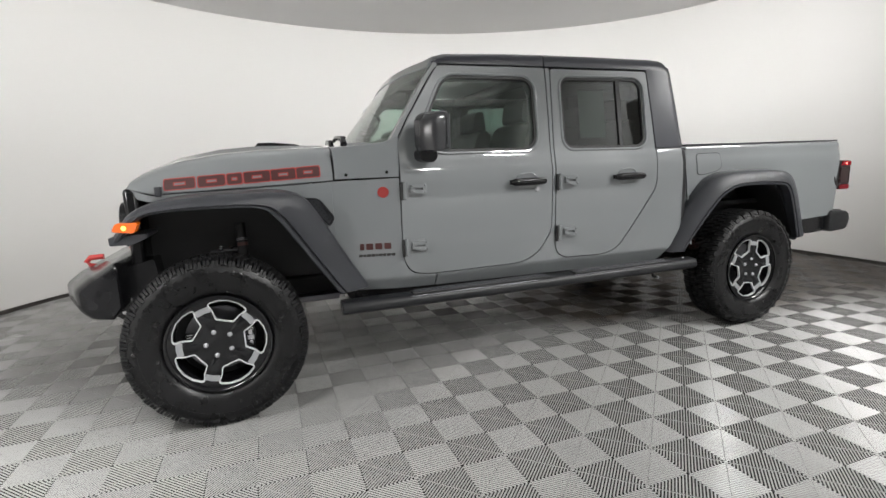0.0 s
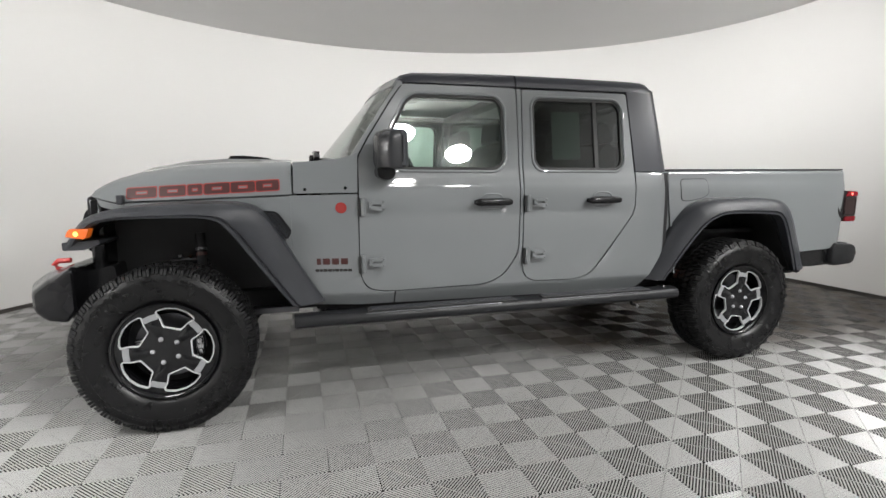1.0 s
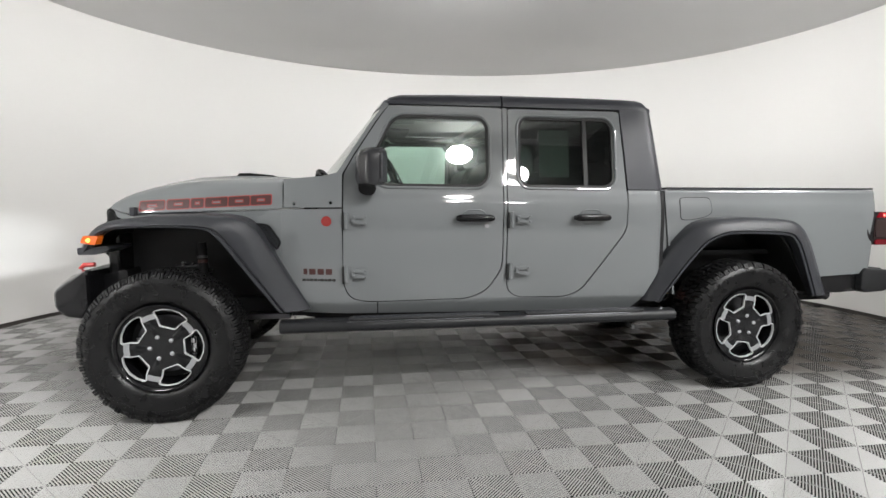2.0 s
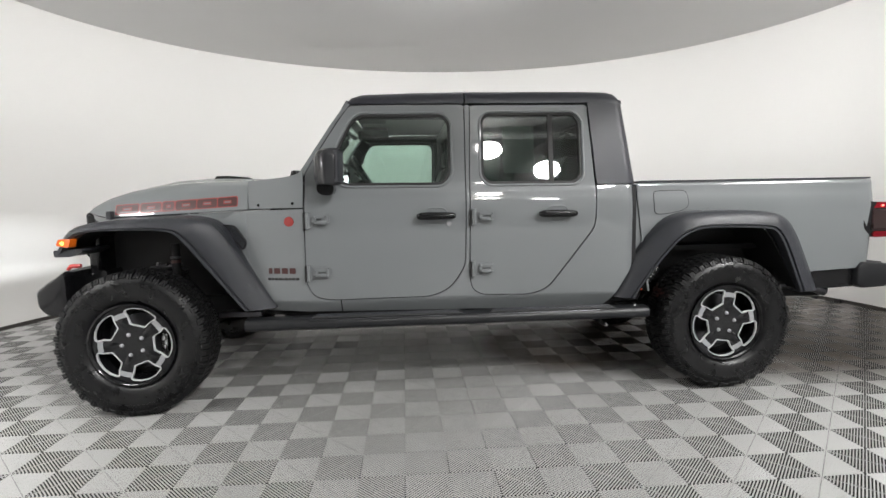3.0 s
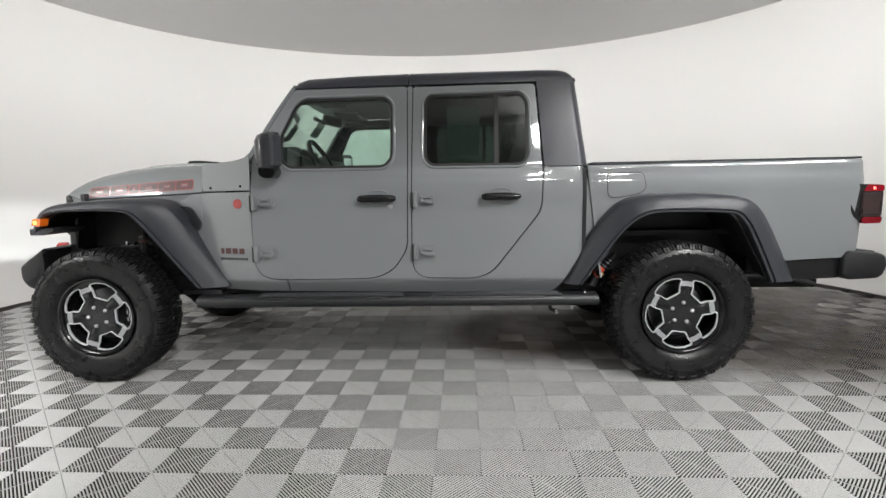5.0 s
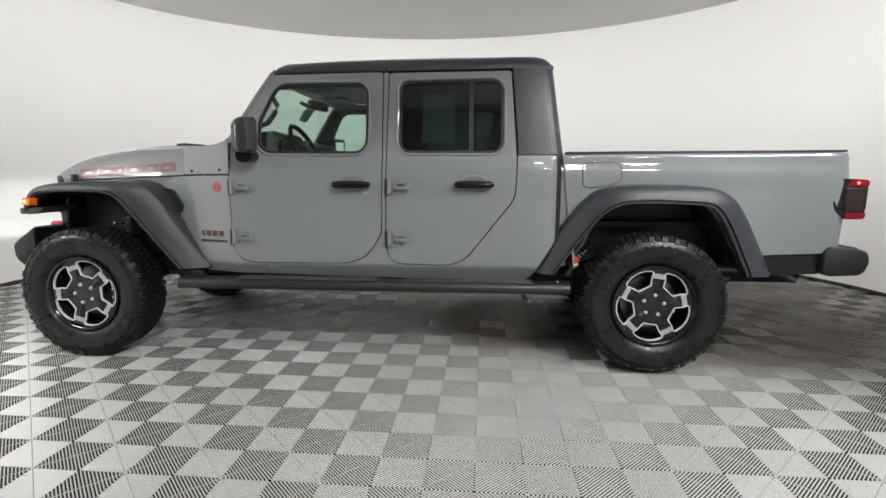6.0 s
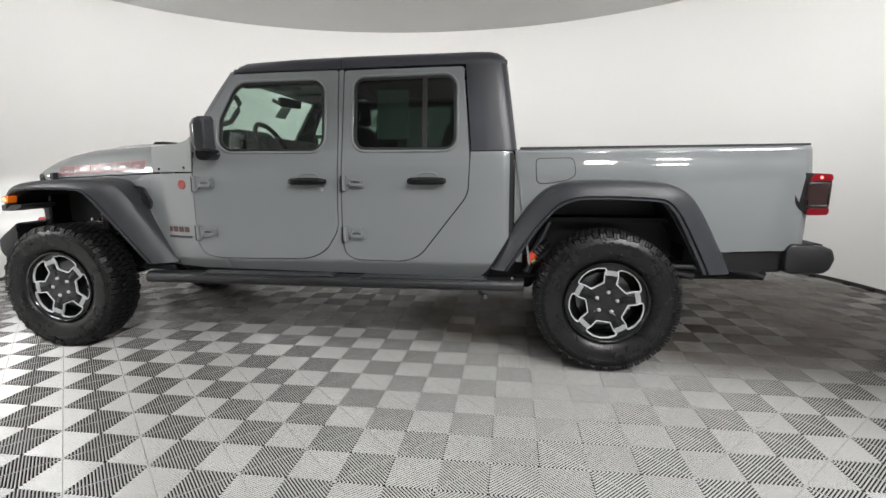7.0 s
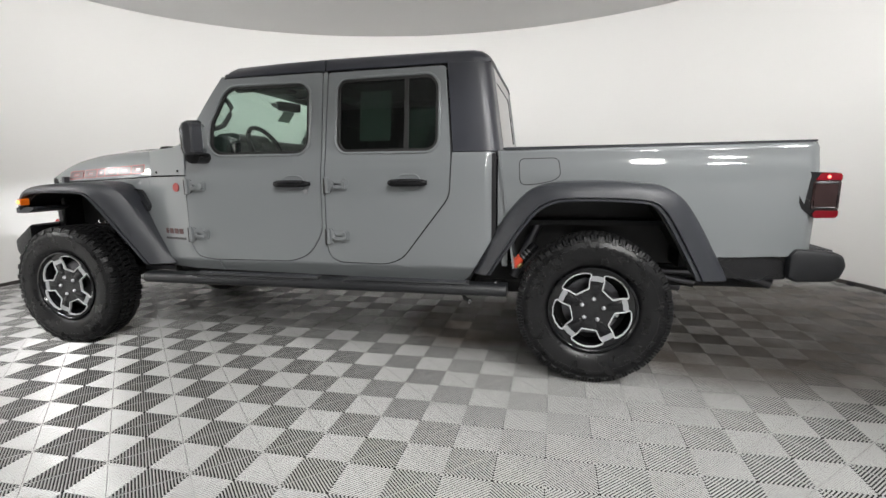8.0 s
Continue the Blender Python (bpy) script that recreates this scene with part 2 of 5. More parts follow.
def lerp_table(table, v):
    if v <= table[0][0]:
        return table[0][1]
    for (a, ya), (b, yb) in zip(table, table[1:]):
        if v <= b:
            return ya + (yb - ya) * (v - a) / (b - a)
    return table[-1][1]


def sheet(outline, yf, thick=0.012, holes=(), zc=(), xc=()):
    """A plate cut to an outline in x and z, with holes, lying on the surface y = yf(x, z), thick inwards."""
    bm = bmesh.new()
    for loop in (outline, *holes):
        vs = [bm.verts.new((x, 0, z)) for x, z in loop]
        for i in range(len(vs)):
            bm.edges.new((vs[i - 1], vs[i]))
    bmesh.ops.triangle_fill(bm, edges=bm.edges[:], use_beauty=True)
    for z in zc:
        bmesh.ops.bisect_plane(bm, geom=bm.verts[:] + bm.edges[:] + bm.faces[:], plane_co=(0, 0, z), plane_no=(0, 0, 1))
    for x in xc:
        bmesh.ops.bisect_plane(bm, geom=bm.verts[:] + bm.edges[:] + bm.faces[:], plane_co=(x, 0, 0), plane_no=(1, 0, 0))
    back = bmesh.ops.extrude_face_region(bm, geom=bm.faces[:], use_keep_orig=True)
    inner = {g for g in back["geom"] if isinstance(g, bmesh.types.BMVert)}
    for v in bm.verts:
        v.co.y = yf(v.co.x, v.co.z) + (thick if v in inner else 0)
    return bm


def resample(pts, n):
    pts = [Vector(p) for p in pts]
    run = [0.0]
    for a, b in zip(pts, pts[1:]):
        run.append(run[-1] + (b - a).length)
    out = []
    for i in range(n):
        d = run[-1] * i / (n - 1)
        k = max(j for j in range(len(run) - 1) if run[j] <= d + 1e-9)
        t = (d - run[k]) / max(1e-9, run[k + 1] - run[k])
        out.append(pts[k].lerp(pts[k + 1], t))
    return out


def smooth_line(pts, n, corner=0.35):
    """A polyline through pts, softened at its bends, with n points."""
    pts = [Vector(p) for p in pts]
    for _ in range(2):
        new_pts = [pts[0]]
        for a, b in zip(pts, pts[1:]):
            new_pts += [a.lerp(b, 0.25), a.lerp(b, 0.75)]
        pts = new_pts + [pts[-1]]
    return resample(pts, n)


def loft(rows, closed_rows=False, closed_loft=False, caps=False):
    bm = bmesh.new()
    grid = [[bm.verts.new(p) for p in row] for row in rows]
    m = len(rows[0])
    for i in range(len(rows) if closed_loft else len(rows) - 1):
        a, b = grid[i], grid[(i + 1) % len(rows)]
        for j in range(m if closed_rows else m - 1):
            bm.faces.new((a[j], a[(j + 1) % m], b[(j + 1) % m], b[j]))
    if caps:
        bm.faces.new(grid[0])
        bm.faces.new(grid[-1])
    return bm


def thicken(bm, d):
    bmesh.ops.recalc_face_normals(bm, faces=bm.faces)
    bmesh.ops.solidify(bm, geom=bm.faces[:], thickness=d)
    return bm


def box(x0, x1, y0, y1, z0, z1, bm=None, taper=None):
    bm = bm or bmesh.new()
    m = Matrix.Translation(((x0 + x1) / 2, (y0 + y1) / 2, (z0 + z1) / 2)) @ Matrix.Diagonal((x1 - x0, y1 - y0, z1 - z0, 1))
    bmesh.ops.create_cube(bm, size=1, matrix=m)
    return bm


def tube(points, r, n=10, bm=None, closed=False, flat=1.0):
    """A round bar along points."""
    bm = bm or bmesh.new()
    pts, rings = [Vector(p) for p in points], []
    for i, p in enumerate(pts):
        a, b = (pts[i - 1] if (i or closed) else p), (pts[(i + 1) % len(pts)] if (i < len(pts) - 1 or closed) else p)
        d = (b - a).normalized()
        side = d.cross(Vector((0, 0, 1)))
        side = side.normalized() if side.length > 1e-4 else Vector((1, 0, 0))
        up = side.cross(d)
        rr = r[i] if isinstance(r, (list, tuple)) else r
        rings.append([bm.verts.new(p + (side * math.cos(2 * math.pi * k / n) + up * flat * math.sin(2 * math.pi * k / n)) * rr) for k in range(n)])
    for i in range(len(rings) if closed else len(rings) - 1):
        a, b = rings[i], rings[(i + 1) % len(rings)]
        for k in range(n):
            bm.faces.new((a[k], a[(k + 1) % n], b[(k + 1) % n], b[k]))
    if not closed:
        bm.faces.new(rings[0])
        bm.faces.new(rings[-1])
    return bm


def lathe(profile, n=64, axis_y=True):
    """A profile of (radius, depth) turned round the y axis."""
    rows = []
    for i in range(n):
        a = 2 * math.pi * i / n
        rows.append([(r * math.cos(a), y, r * math.sin(a)) for r, y in profile])
    return loft(rows, closed_loft=True)


def prism(outline, y0, y1):
    return sheet(outline, lambda x, z: y0, y1 - y0)


# ---------------------------------------------------------------- the booth
def oval(grow=0.0, n=160, front=12.0):
    """The booth's plan, from the open front on one side round the back to the other."""
    out = []
    for i in range(n + 1):
        a = radians(-26.0 + 232.0 * i / n)
        b = 3.55 if math.sin(a) > 0 else front
        out.append((CX + (4.42 + grow) * math.cos(a), CY + (b + grow) * math.sin(a)))
    return out


inner, outer = oval(), oval(0.12)
bm = loft([[(x, y, -0.02) for x, y in inner], [(x, y, CEIL) for x, y in inner], [(x, y, CEIL) for x, y in outer], [(x, y, -0.02) for x, y in outer]], closed_loft=True)
tagged(part("wall_curved", bm, WALLPAINT), "smooth white curved booth wall", "wall", kind="structure")
strip = oval(-0.012)
bm = loft([[(x, y, -0.01) for x, y in strip], [(x, y, 0.035) for x, y in strip], [(x, y, 0.035) for x, y in oval(-0.001)]])
baseboard = tagged(part("baseboard", bm, BASE), "thin dark strip along the wall's foot", "baseboard", kind="structure")
for cx, cy, turn in ((6.16, 1.88, 70), (6.27, 1.52, 77), (6.33, 1.28, 81), (5.85, 2.45, 60)):
    part("clip", box(-0.035, 0.035, -0.012, 0.012, -0.01, 0.03), UNDER, baseboard, bevel=0.004).matrix_world = pose(cx, cy, 0.0, 0, 0, -turn)

bm = bmesh.new()
# front edge, out of view, is cut back to let hall light in
rim_in = [(x, max(y, -2.95)) for x, y in oval(0.12)]
for z in (CEIL, CEIL + 0.15):
    bm.faces.new([bm.verts.new((x, y, z + 0.003)) for x, y in rim_in])
tagged(part("ceiling", bm, CEILPAINT), "matt pale grey booth ceiling", "ceiling", kind="structure")


# assumed hall out of view; its tones set bounce light and reflections
def hall_wall(name, x0, x1, y0, y1, z0, z1, mat=HALLPAINT):
    tagged(part(name, box(x0, x1, y0, y1, z0, z1), mat), "plain pale grey wall of the assumed hall out of view", "wall", kind="structure")


hall_wall("wall_south", -13.2, 18.2, -32.2, -32.0, -0.02, 15.5)
hall_wall("wall_west", -13.2, -13.0, -32.0, 6.0, -0.02, 15.5)
hall_wall("wall_east", 18.0, 18.2, -32.0, 6.0, -0.02, 15.5)
hall_wall("wall_north", -13.2, 18.2, 6.0, 6.2, -0.02, 15.5)
tagged(part("ceiling", box(-13.2, 18.2, -32.2, 6.2, 15.5, 15.7), CEILPAINT), "plain white ceiling of the assumed hall out of view", "ceiling", kind="structure")

for place, aim, watts, wide, deep in PANELS:
    thing = tagged(new("unseen_flood_panel"), "flat white flood panel added out of view below the booth ceiling", "lamp", "flood panels")
    thing.matrix_world = look(place, aim)
    bm = bmesh.new()
    w, d = wide / 2, deep / 2
    for x0, x1, y0, y1 in ((-w, w, -d, -d + 0.04), (-w, w, d - 0.04, d), (-w, -w + 0.04, -d + 0.04, d - 0.04), (w - 0.04, w, -d + 0.04, d - 0.04)):
        box(x0, x1, y0, y1, -0.02, 0.05, bm)
    part("frame", bm, TRIM, thing)
    part("diffuser", box(-w + 0.04, w - 0.04, -d + 0.04, d - 0.04, -0.002, 0.03), PANELGLOW, thing)
    for sx in (-0.5, 0.5):
        part("hanger", tube([(sx, d - 0.02, 0.03), tuple(thing.matrix_world.inverted() @ (thing.matrix_world @ Vector((sx, d - 0.02, 0.03)) * Vector((1, 1, 0)) + Vector((0, 0, CEIL + 0.003))))], 0.012), TRIM, thing)

# housing for the two added hall lights
thing = tagged(new("added_hall_light_box"), "wide white light box added out of view under the hall ceiling", "ceiling light")
thing.location = (12.0, -17.0, 15.5)
part("frame", box(-1.0, 1.0, -1.6, 1.6, -2.2, -1.95), TRIM, thing)
part("diffuser", box(-0.9, 0.9, -1.5, 1.5, -2.23, -2.2), PANELGLOW, thing)
part("diffuser", box(-0.9, 0.9, -1.5, 1.5, -1.95, -1.92), PANELGLOW, thing)
for hx in (-0.8, 0.8):
    for hy in (-1.2, 1.2):
        part("hanger", tube([(hx, hy, -1.95), (hx, hy, 0.0)], 0.03), TRIM, thing)

for lx, ly, lz in ((12.05, -30.8, 12.6), (7.92, -30.8, 14.1)):
    thing = tagged(new("hall_lamp"), "round white floodlamp on the hall wall", "lamp", "hall lamps")
    thing.matrix_world = look((lx, ly, lz), (2.5, -0.8, 1.3))
    part("housing", thicken(loft([[(1.02 * k * math.cos(a), 0.70 * k * math.sin(a), h) for a in [2 * math.pi * i / 48 for i in range(48)]] for k, h in ((0.5, 0.16), (0.96, 0.10), (1.0, 0.0))], closed_rows=True), 0.01), TRIM, thing)
    bm = bmesh.new()
    bm.faces.new([bm.verts.new((0.96 * math.cos(2 * math.pi * i / 48), 0.65 * math.sin(2 * math.pi * i / 48), 0.01)) for i in range(48)])
    part("diffuser", bm, LAMPGLOW, thing)
    part("arm", tube([(0, 0, 0.14), (0, 0, 1.9)], 0.06), TRIM, thing)

# ---------------------------------------------------------------- the truck
truck = tagged(new("pickup_truck"), "grey four-door pickup truck with black flares and hardtop", "pickup truck")

CAB = [(0.45, -0.720), (0.53, -0.752), (0.585, -0.788), (0.600, -0.799), (0.615, -0.803), (0.80, -0.814), (1.08, -0.816), (1.17, -0.812), (1.20, -0.806), (1.225, -0.800), (1.245, -0.797),
       (1.265, -0.790), (1.30, -0.784), (1.50, -0.757), (1.76, -0.717), (1.85, -0.70)]
BED = [(0.45, -0.735), (0.70, -0.755), (0.95, -0.772), (1.12, -0.7755), (1.15, -0.774), (1.17, -0.7718), (1.185, -0.7695),
       (1.20, -0.7663), (1.22, -0.762), (1.24, -0.7594), (1.255, -0.7579), (1.267, -0.7559), (1.284, -0.746), (1.30, -0.735)]
ZC = (0.585, 0.60, 0.615, 0.8, 1.08, 1.17, 1.2, 1.225, 1.245, 1.265, 1.3, 1.5)


def cab_y(x, z):
    return lerp_table(CAB, z) + (0.24 * (0.95 - x) if x < 0.95 else 0)


def bed_y(x, z):
    return lerp_table(BED, z) - 0.024 * (x - 3.5) - 0.008 * (x - 3.65) ** 2 + (9 * (x - 4.49) ** 2 if x > 4.49 else 0)


def cowl_y(x, z):
    return cab_y(x, 1.15) + 0.03 * (z - 1.15)


FRONT_DOOR = rounded([(0.953, 1.05), (0.958, 1.345), (1.016, 1.447), (1.152, 1.657), (1.203, 1.728), (1.225, 1.75), (1.893, 1.757), (1.889, 1.15), (1.882, 0.80),
                      (1.795, 0.668), (1.68, 0.619), (1.09, 0.614), (0.99, 0.635), (0.950, 0.72)],
                     [0, 0.02, 0.02, 0.05, 0.02, 0.015, 0.02, 0, 0.05, 0.06, 0.06, 0.05, 0.06, 0.04])
REAR_DOOR = rounded([(1.937, 1.752), (1.926, 1.35), (1.917, 0.74), (1.930, 0.655), (1.99, 0.620), (2.29, 0.614), (2.39, 0.65), (2.680, 1.02), (2.690, 1.23), (2.652, 1.757)],
                    [0.015, 0, 0.03, 0.04, 0.04, 0.06, 0.06, 0.05, 0.03, 0.02])
FRONT_WIN = rounded([(1.182, 1.289), (1.130, 1.335), (1.136, 1.475), (1.228, 1.655), (1.280, 1.691), (1.762, 1.694), (1.803, 1.65), (1.800, 1.335), (1.755, 1.287)], [0.03, 0.03, 0.03, 0.03, 0.03, 0.04, 0.04, 0.05, 0.05])
REAR_WIN = rounded([(2.003, 1.665), (2.033, 1.699), (2.565, 1.705), (2.606, 1.66), (2.606, 1.325), (2.565, 1.288), (2.035, 1.29), (2.0, 1.33)], 0.035)


def rear_quarter():
    pts = [(1.146, 0.532), (2.75, 0.506), (2.80, 0.555), (2.945, 0.80), (2.945, 1.268), (2.700, 1.268), (2.698, 1.23), (2.689, 1.016), (2.397, 0.643), (2.293, 0.606),
            (1.988, 0.612), (1.924, 0.650), (1.909, 0.74), (1.918, 1.35), (1.929, 1.757), (1.901, 1.757), (1.897, 1.15), (1.890, 0.797), (1.801, 0.661), (1.683, 0.611), (1.146, 0.607)]
    return rounded(pts, [0, 0, 0, 0, 0, 0, 0.03, 0.05, 0.06, 0.06, 0.04, 0.04, 0.03, 0, 0, 0, 0, 0.05, 0.06, 0.06, 0])


both("side_panel", sheet(rear_quarter(), lambda x, z: cab_y(x, z) + (0.06 - math.sqrt(max(0.0, 0.0036 - (x - 2.885) ** 2)) if x > 2.885 else 0), 0.012, (), ZC, (2.885, 2.90, 2.915, 2.925, 2.935)), PAINT, truck, bevel=0.004)
FENDER = rounded([(0.24, 1.10), (0.60, 1.145), (0.944, 1.150), (0.945, 0.72), (0.982, 0.628), (1.085, 0.607), (1.139, 0.606), (1.139, 0.532), (0.70, 0.540), (0.60, 0.72), (0.42, 0.95)], [0, 0, 0, 0.04, 0.06, 0.05, 0, 0, 0, 0, 0])
HOOD_EDGE = ((-0.34, 0.590, 1.146), (-0.30, 0.596, 1.130), (-0.25, 0.602, 1.116), (-0.14, 0.62, 1.122), (0.06, 0.65, 1.128), (0.26, 0.68, 1.136), (0.45, 0.706, 1.143), (0.612, 0.727, 1.150))
both("fender_top", thicken(loft([[(x, -(half - 0.010), z - 0.042) for x, half, z in HOOD_EDGE], [(x, -(half - 0.006), z - 0.030) for x, half, z in HOOD_EDGE], [(x, -(half - 0.004), z - 0.007) for x, half, z in HOOD_EDGE], [(x, -(half - 0.04), z - 0.005) for x, half, z in HOOD_EDGE]]), 0.006), PAINT, truck)
both("front_fender", sheet(FENDER, cab_y, 0.012, (), ZC, (0.4, 0.6, 0.8, 0.95)), PAINT, truck, bevel=0.004)
COWL = [(0.616, 1.154), (0.945, 1.157), (0.950, 1.375), (0.915, 1.352), (0.84, 1.335), (0.72, 1.325), (0.620, 1.317)]
both("cowl_panel", sheet(COWL, cowl_y, 0.012, (), (1.17, 1.19, 1.21, 1.23, 1.25, 1.27, 1.285, 1.3, 1.315), (0.7, 0.8, 0.9)), PAINT, truck, bevel=0.004)
# dark inner shell that closes the gaps, with the door windows cut out
SHELL = [(0.63, 1.13), (0.95, 1.14), (0.94, 1.36), (1.18, 1.745), (2.65, 1.745), (2.70, 1.26), (2.95, 1.26), (2.95, 0.80), (2.78, 0.49), (1.14, 0.49), (0.72, 0.50), (0.63, 0.75)]
both("inner_shell", sheet(SHELL, lambda x, z: cab_y(x, z) + (0.016 if x > 0.96 else 0.045), 0.03, (offset(FRONT_WIN, -0.012), offset(REAR_WIN, -0.012)), ZC, (0.95,)), UNDER, truck)

for doors, (door_outline, window, glass_mat) in enumerate(((FRONT_DOOR, FRONT_WIN, GLASS), (REAR_DOOR, REAR_WIN, PRIVACY))):
    pair = both("door", sheet(offset(door_outline, -0.0018), cab_y, 0.014, (offset(window, -0.022),), ZC), PAINT, truck, bevel=0.006)
    bead = both("window_bead", tube([(x, cab_y(x, z) - 0.001, z) for x, z in offset(window, -0.0155)], 0.0085, 10, closed=True), PAINT, pair[0])
    bead[1].parent = pair[1]
    seal = both("window_seal", sheet(offset(window, -0.008), lambda x, z: cab_y(x, z) + 0.002, 0.016, (offset(window, 0.008),), (1.5,)), SEAL, pair[0], bevel=0.002)
    seal[1].parent = pair[1]
    pane = both("window_pane", sheet(offset(window, 0.0), lambda x, z: -0.784 + 0.148 * (z - 1.3) + 0.012, 0.004), glass_mat, pair[0])
    pane[1].parent = pair[1]
    if doors == 1:
        bar = both("divider_bar", prism([(2.410, 1.290), (2.436, 1.290), (2.436, 1.70), (2.410, 1.70)], 0, 0.02), SEAL, pair[0])
        for b in bar:
            b.parent = pair[0] if b is bar[0] else pair[1]
            for v in b.data.vertices:
                s = -1 if b is bar[0] else 1
                v.co.y = s * (0.784 - 0.148 * (v.co.z - 1.3) - (0.002 if abs(v.co.y) < 0.01 else 0.02))

# hood: lofted sections from the grille to the cowl
HOOD_SIDE = ((0.2, 0.006), (0.45, 0.018), (0.7, 0.031), (0.86, 0.043), (1.0, 0.066))   # how far the side leans in, by share of its height


def hood_section(x, half, edge, shoulder, crown, bulge):
    pts = [(half, edge)] + [(half - d, edge + (shoulder - edge) * s) for s, d in HOOD_SIDE] + [(half - 0.12, shoulder + (crown - shoulder) * 0.6),
           (half * 0.68, crown), (half * 0.56, crown + bulge * 0.15), (half * 0.50, crown + bulge * 0.9), (half * 0.34, crown + bulge), (0.0, crown + bulge + 0.004)]
    return [(x, -y, z) for y, z in pts] + [(x, y, z) for y, z in reversed(pts[:-1])]


hood_rows = [hood_section(-0.366, 0.575, 1.150, 1.158, 1.16, 0.0), hood_section(-0.352, 0.588, 1.148, 1.182, 1.195, 0.004), hood_section(-0.30, 0.596, 1.130, 1.212, 1.228, 0.006), hood_section(-0.25, 0.602, 1.116, 1.232, 1.249, 0.010), hood_section(-0.14, 0.62, 1.122, 1.262, 1.282, 0.02),
             hood_section(0.06, 0.65, 1.128, 1.296, 1.314, 0.028), hood_section(0.26, 0.68, 1.136, 1.310, 1.328, 0.028), hood_section(0.45, 0.706, 1.143, 1.315, 1.332, 0.022), hood_section(0.610, 0.727, 1.150, 1.318, 1.334, 0.014)]
hood = part("hood", thicken(loft(hood_rows), 0.012), PAINT, truck, bevel=0.003, angle=50)
top_rows = [hood_section(0.618, 0.715, 1.20, 1.318, 1.334, 0.0), hood_section(0.75, 0.715, 1.20, 1.325, 1.338, 0.0), hood_section(0.90, 0.70, 1.22, 1.345, 1.35, 0.0)]
part("cowl_top", thicken(loft(top_rows), 0.01), PAINT, truck)

# grille and headlights
part("grille", box(-0.384, -0.315, -0.588, 0.588, 0.74, 1.150), GLOSSBLACK, truck, bevel=0.02)
for i in range(7):
    y = (i - 3) * 0.098
    part("grille_slot", prism(rounded([(-0.03, -0.14), (0.03, -0.14), (0.03, 0.14), (-0.03, 0.14)], 0.025), 0, 0.012), GLOSSBLACK, truck).matrix_world = pose(-0.387, y, 0.95, 0, 0, -90)
for sy in (-1, 1):
    lamp_part = part("headlight", lathe([(0.0, -0.03), (0.06, -0.027), (0.088, -0.01), (0.095, 0.01), (0.0, 0.01)], 32), LAMPLENS, truck, "lit round headlight")
    lamp_part.matrix_world = pose(-0.394, sy * 0.475, 0.97, 0, 0, -90)
    ring = part("bezel", lathe([(0.092, -0.02), (0.112, -0.016), (0.116, 0.012), (0.09, 0.012)], 32), GLOSSBLACK, lamp_part)

# fender flares
FO = [(-0.391, -0.848, 0.929), (-0.369, -0.862, 0.961), (-0.302, -0.892, 1.054), (-0.188, -0.91, 1.092), (0.026, -0.915, 1.11), (0.323, -0.905, 1.114), (0.447, -0.88, 1.078), (0.507, -0.85, 0.994), (0.633, -0.8, 0.772), (0.715, -0.775, 0.637), (0.757, -0.765, 0.568)]
FI = [(-0.376, -0.848, 0.907), (-0.346, -0.862, 0.928), (-0.292, -0.894, 1.007), (-0.215, -0.92, 1.046), (0.032, -0.935, 1.052), (0.241, -0.935, 1.046), (0.296, -0.93, 1.006), (0.429, -0.885, 0.805), (0.565, -0.842, 0.605), (0.593, -0.835, 0.568)]
RO = [(2.822, -0.785, 0.57), (2.85, -0.785, 0.615), (2.957, -0.8, 0.844), (3.109, -0.85, 1.033), (3.198, -0.88, 1.075), (3.327, -0.9, 1.096), (3.729, -0.905, 1.092), (3.86, -0.89, 1.058), (3.968, -0.86, 0.957), (4.16, -0.805, 0.605), (4.17, -0.805, 0.576)]
RI = [(2.925, -0.84, 0.569), (2.951, -0.845, 0.611), (3.156, -0.9, 0.915), (3.248, -0.92, 0.981), (3.346, -0.93, 1.002), (3.733, -0.93, 0.991), (3.78, -0.925, 0.966), (3.837, -0.915, 0.895), (3.986, -0.87, 0.622), (4.003, -0.865, 0.582)]


def flare(out_line, in_line, body):
    """A wheel-arch flare between its edge on the body and its outer lip; body(x, z) is the body's side."""
    n = 48
    o, i = smooth_line(out_line, n), smooth_line(in_line, n)
    rows = []
    for k in range(n):
        a, b = o[k], i[k]
        side = max(body(a.x, a.z), a.y)
        d = b - a
        out = Vector((0, -0.012, 0))
        rows.append([Vector((a.x, side + 0.02, a.z + 0.010)), Vector((a.x, side * 0.5 + a.y * 0.5, a.z + 0.008)), Vector((a.x, a.y + 0.012, a.z + 0.003)), a + d * 0.06, a + d * 0.40 + out, a + d * 0.78 + out * 0.8,
                     a + d * 0.805 + out * 0.6, a + d * 0.825 + Vector((0, 0.006, 0)), a + d * 0.865 + Vector((0, 0.006, 0)), a + d * 0.88 + out * 0.3, a + d * 0.97 + out * 0.1, b + Vector((0, 0.004, 0)), b + Vector((0, 0.06, 0.006))])
    first, last = rows[0], rows[-1]
    rows.insert(0, [p + Vector((0, 0.05, 0)) for p in first])
    rows.append([p + Vector((0, 0.012, -0.006)) for p in last])
    rows.append([p + Vector((0, 0.06, -0.006)) for p in last])
    return thicken(loft(rows), 0.006)


both("front_flare", flare(FO, FI, lambda x, z: -0.60 - 0.14 * max(0, min(1, (x + 0.3) / 0.9))), PLASTIC, truck, angle=32)
both("rear_flare", flare(RO, RI, lambda x, z: -0.765), PLASTIC, truck, angle=32)
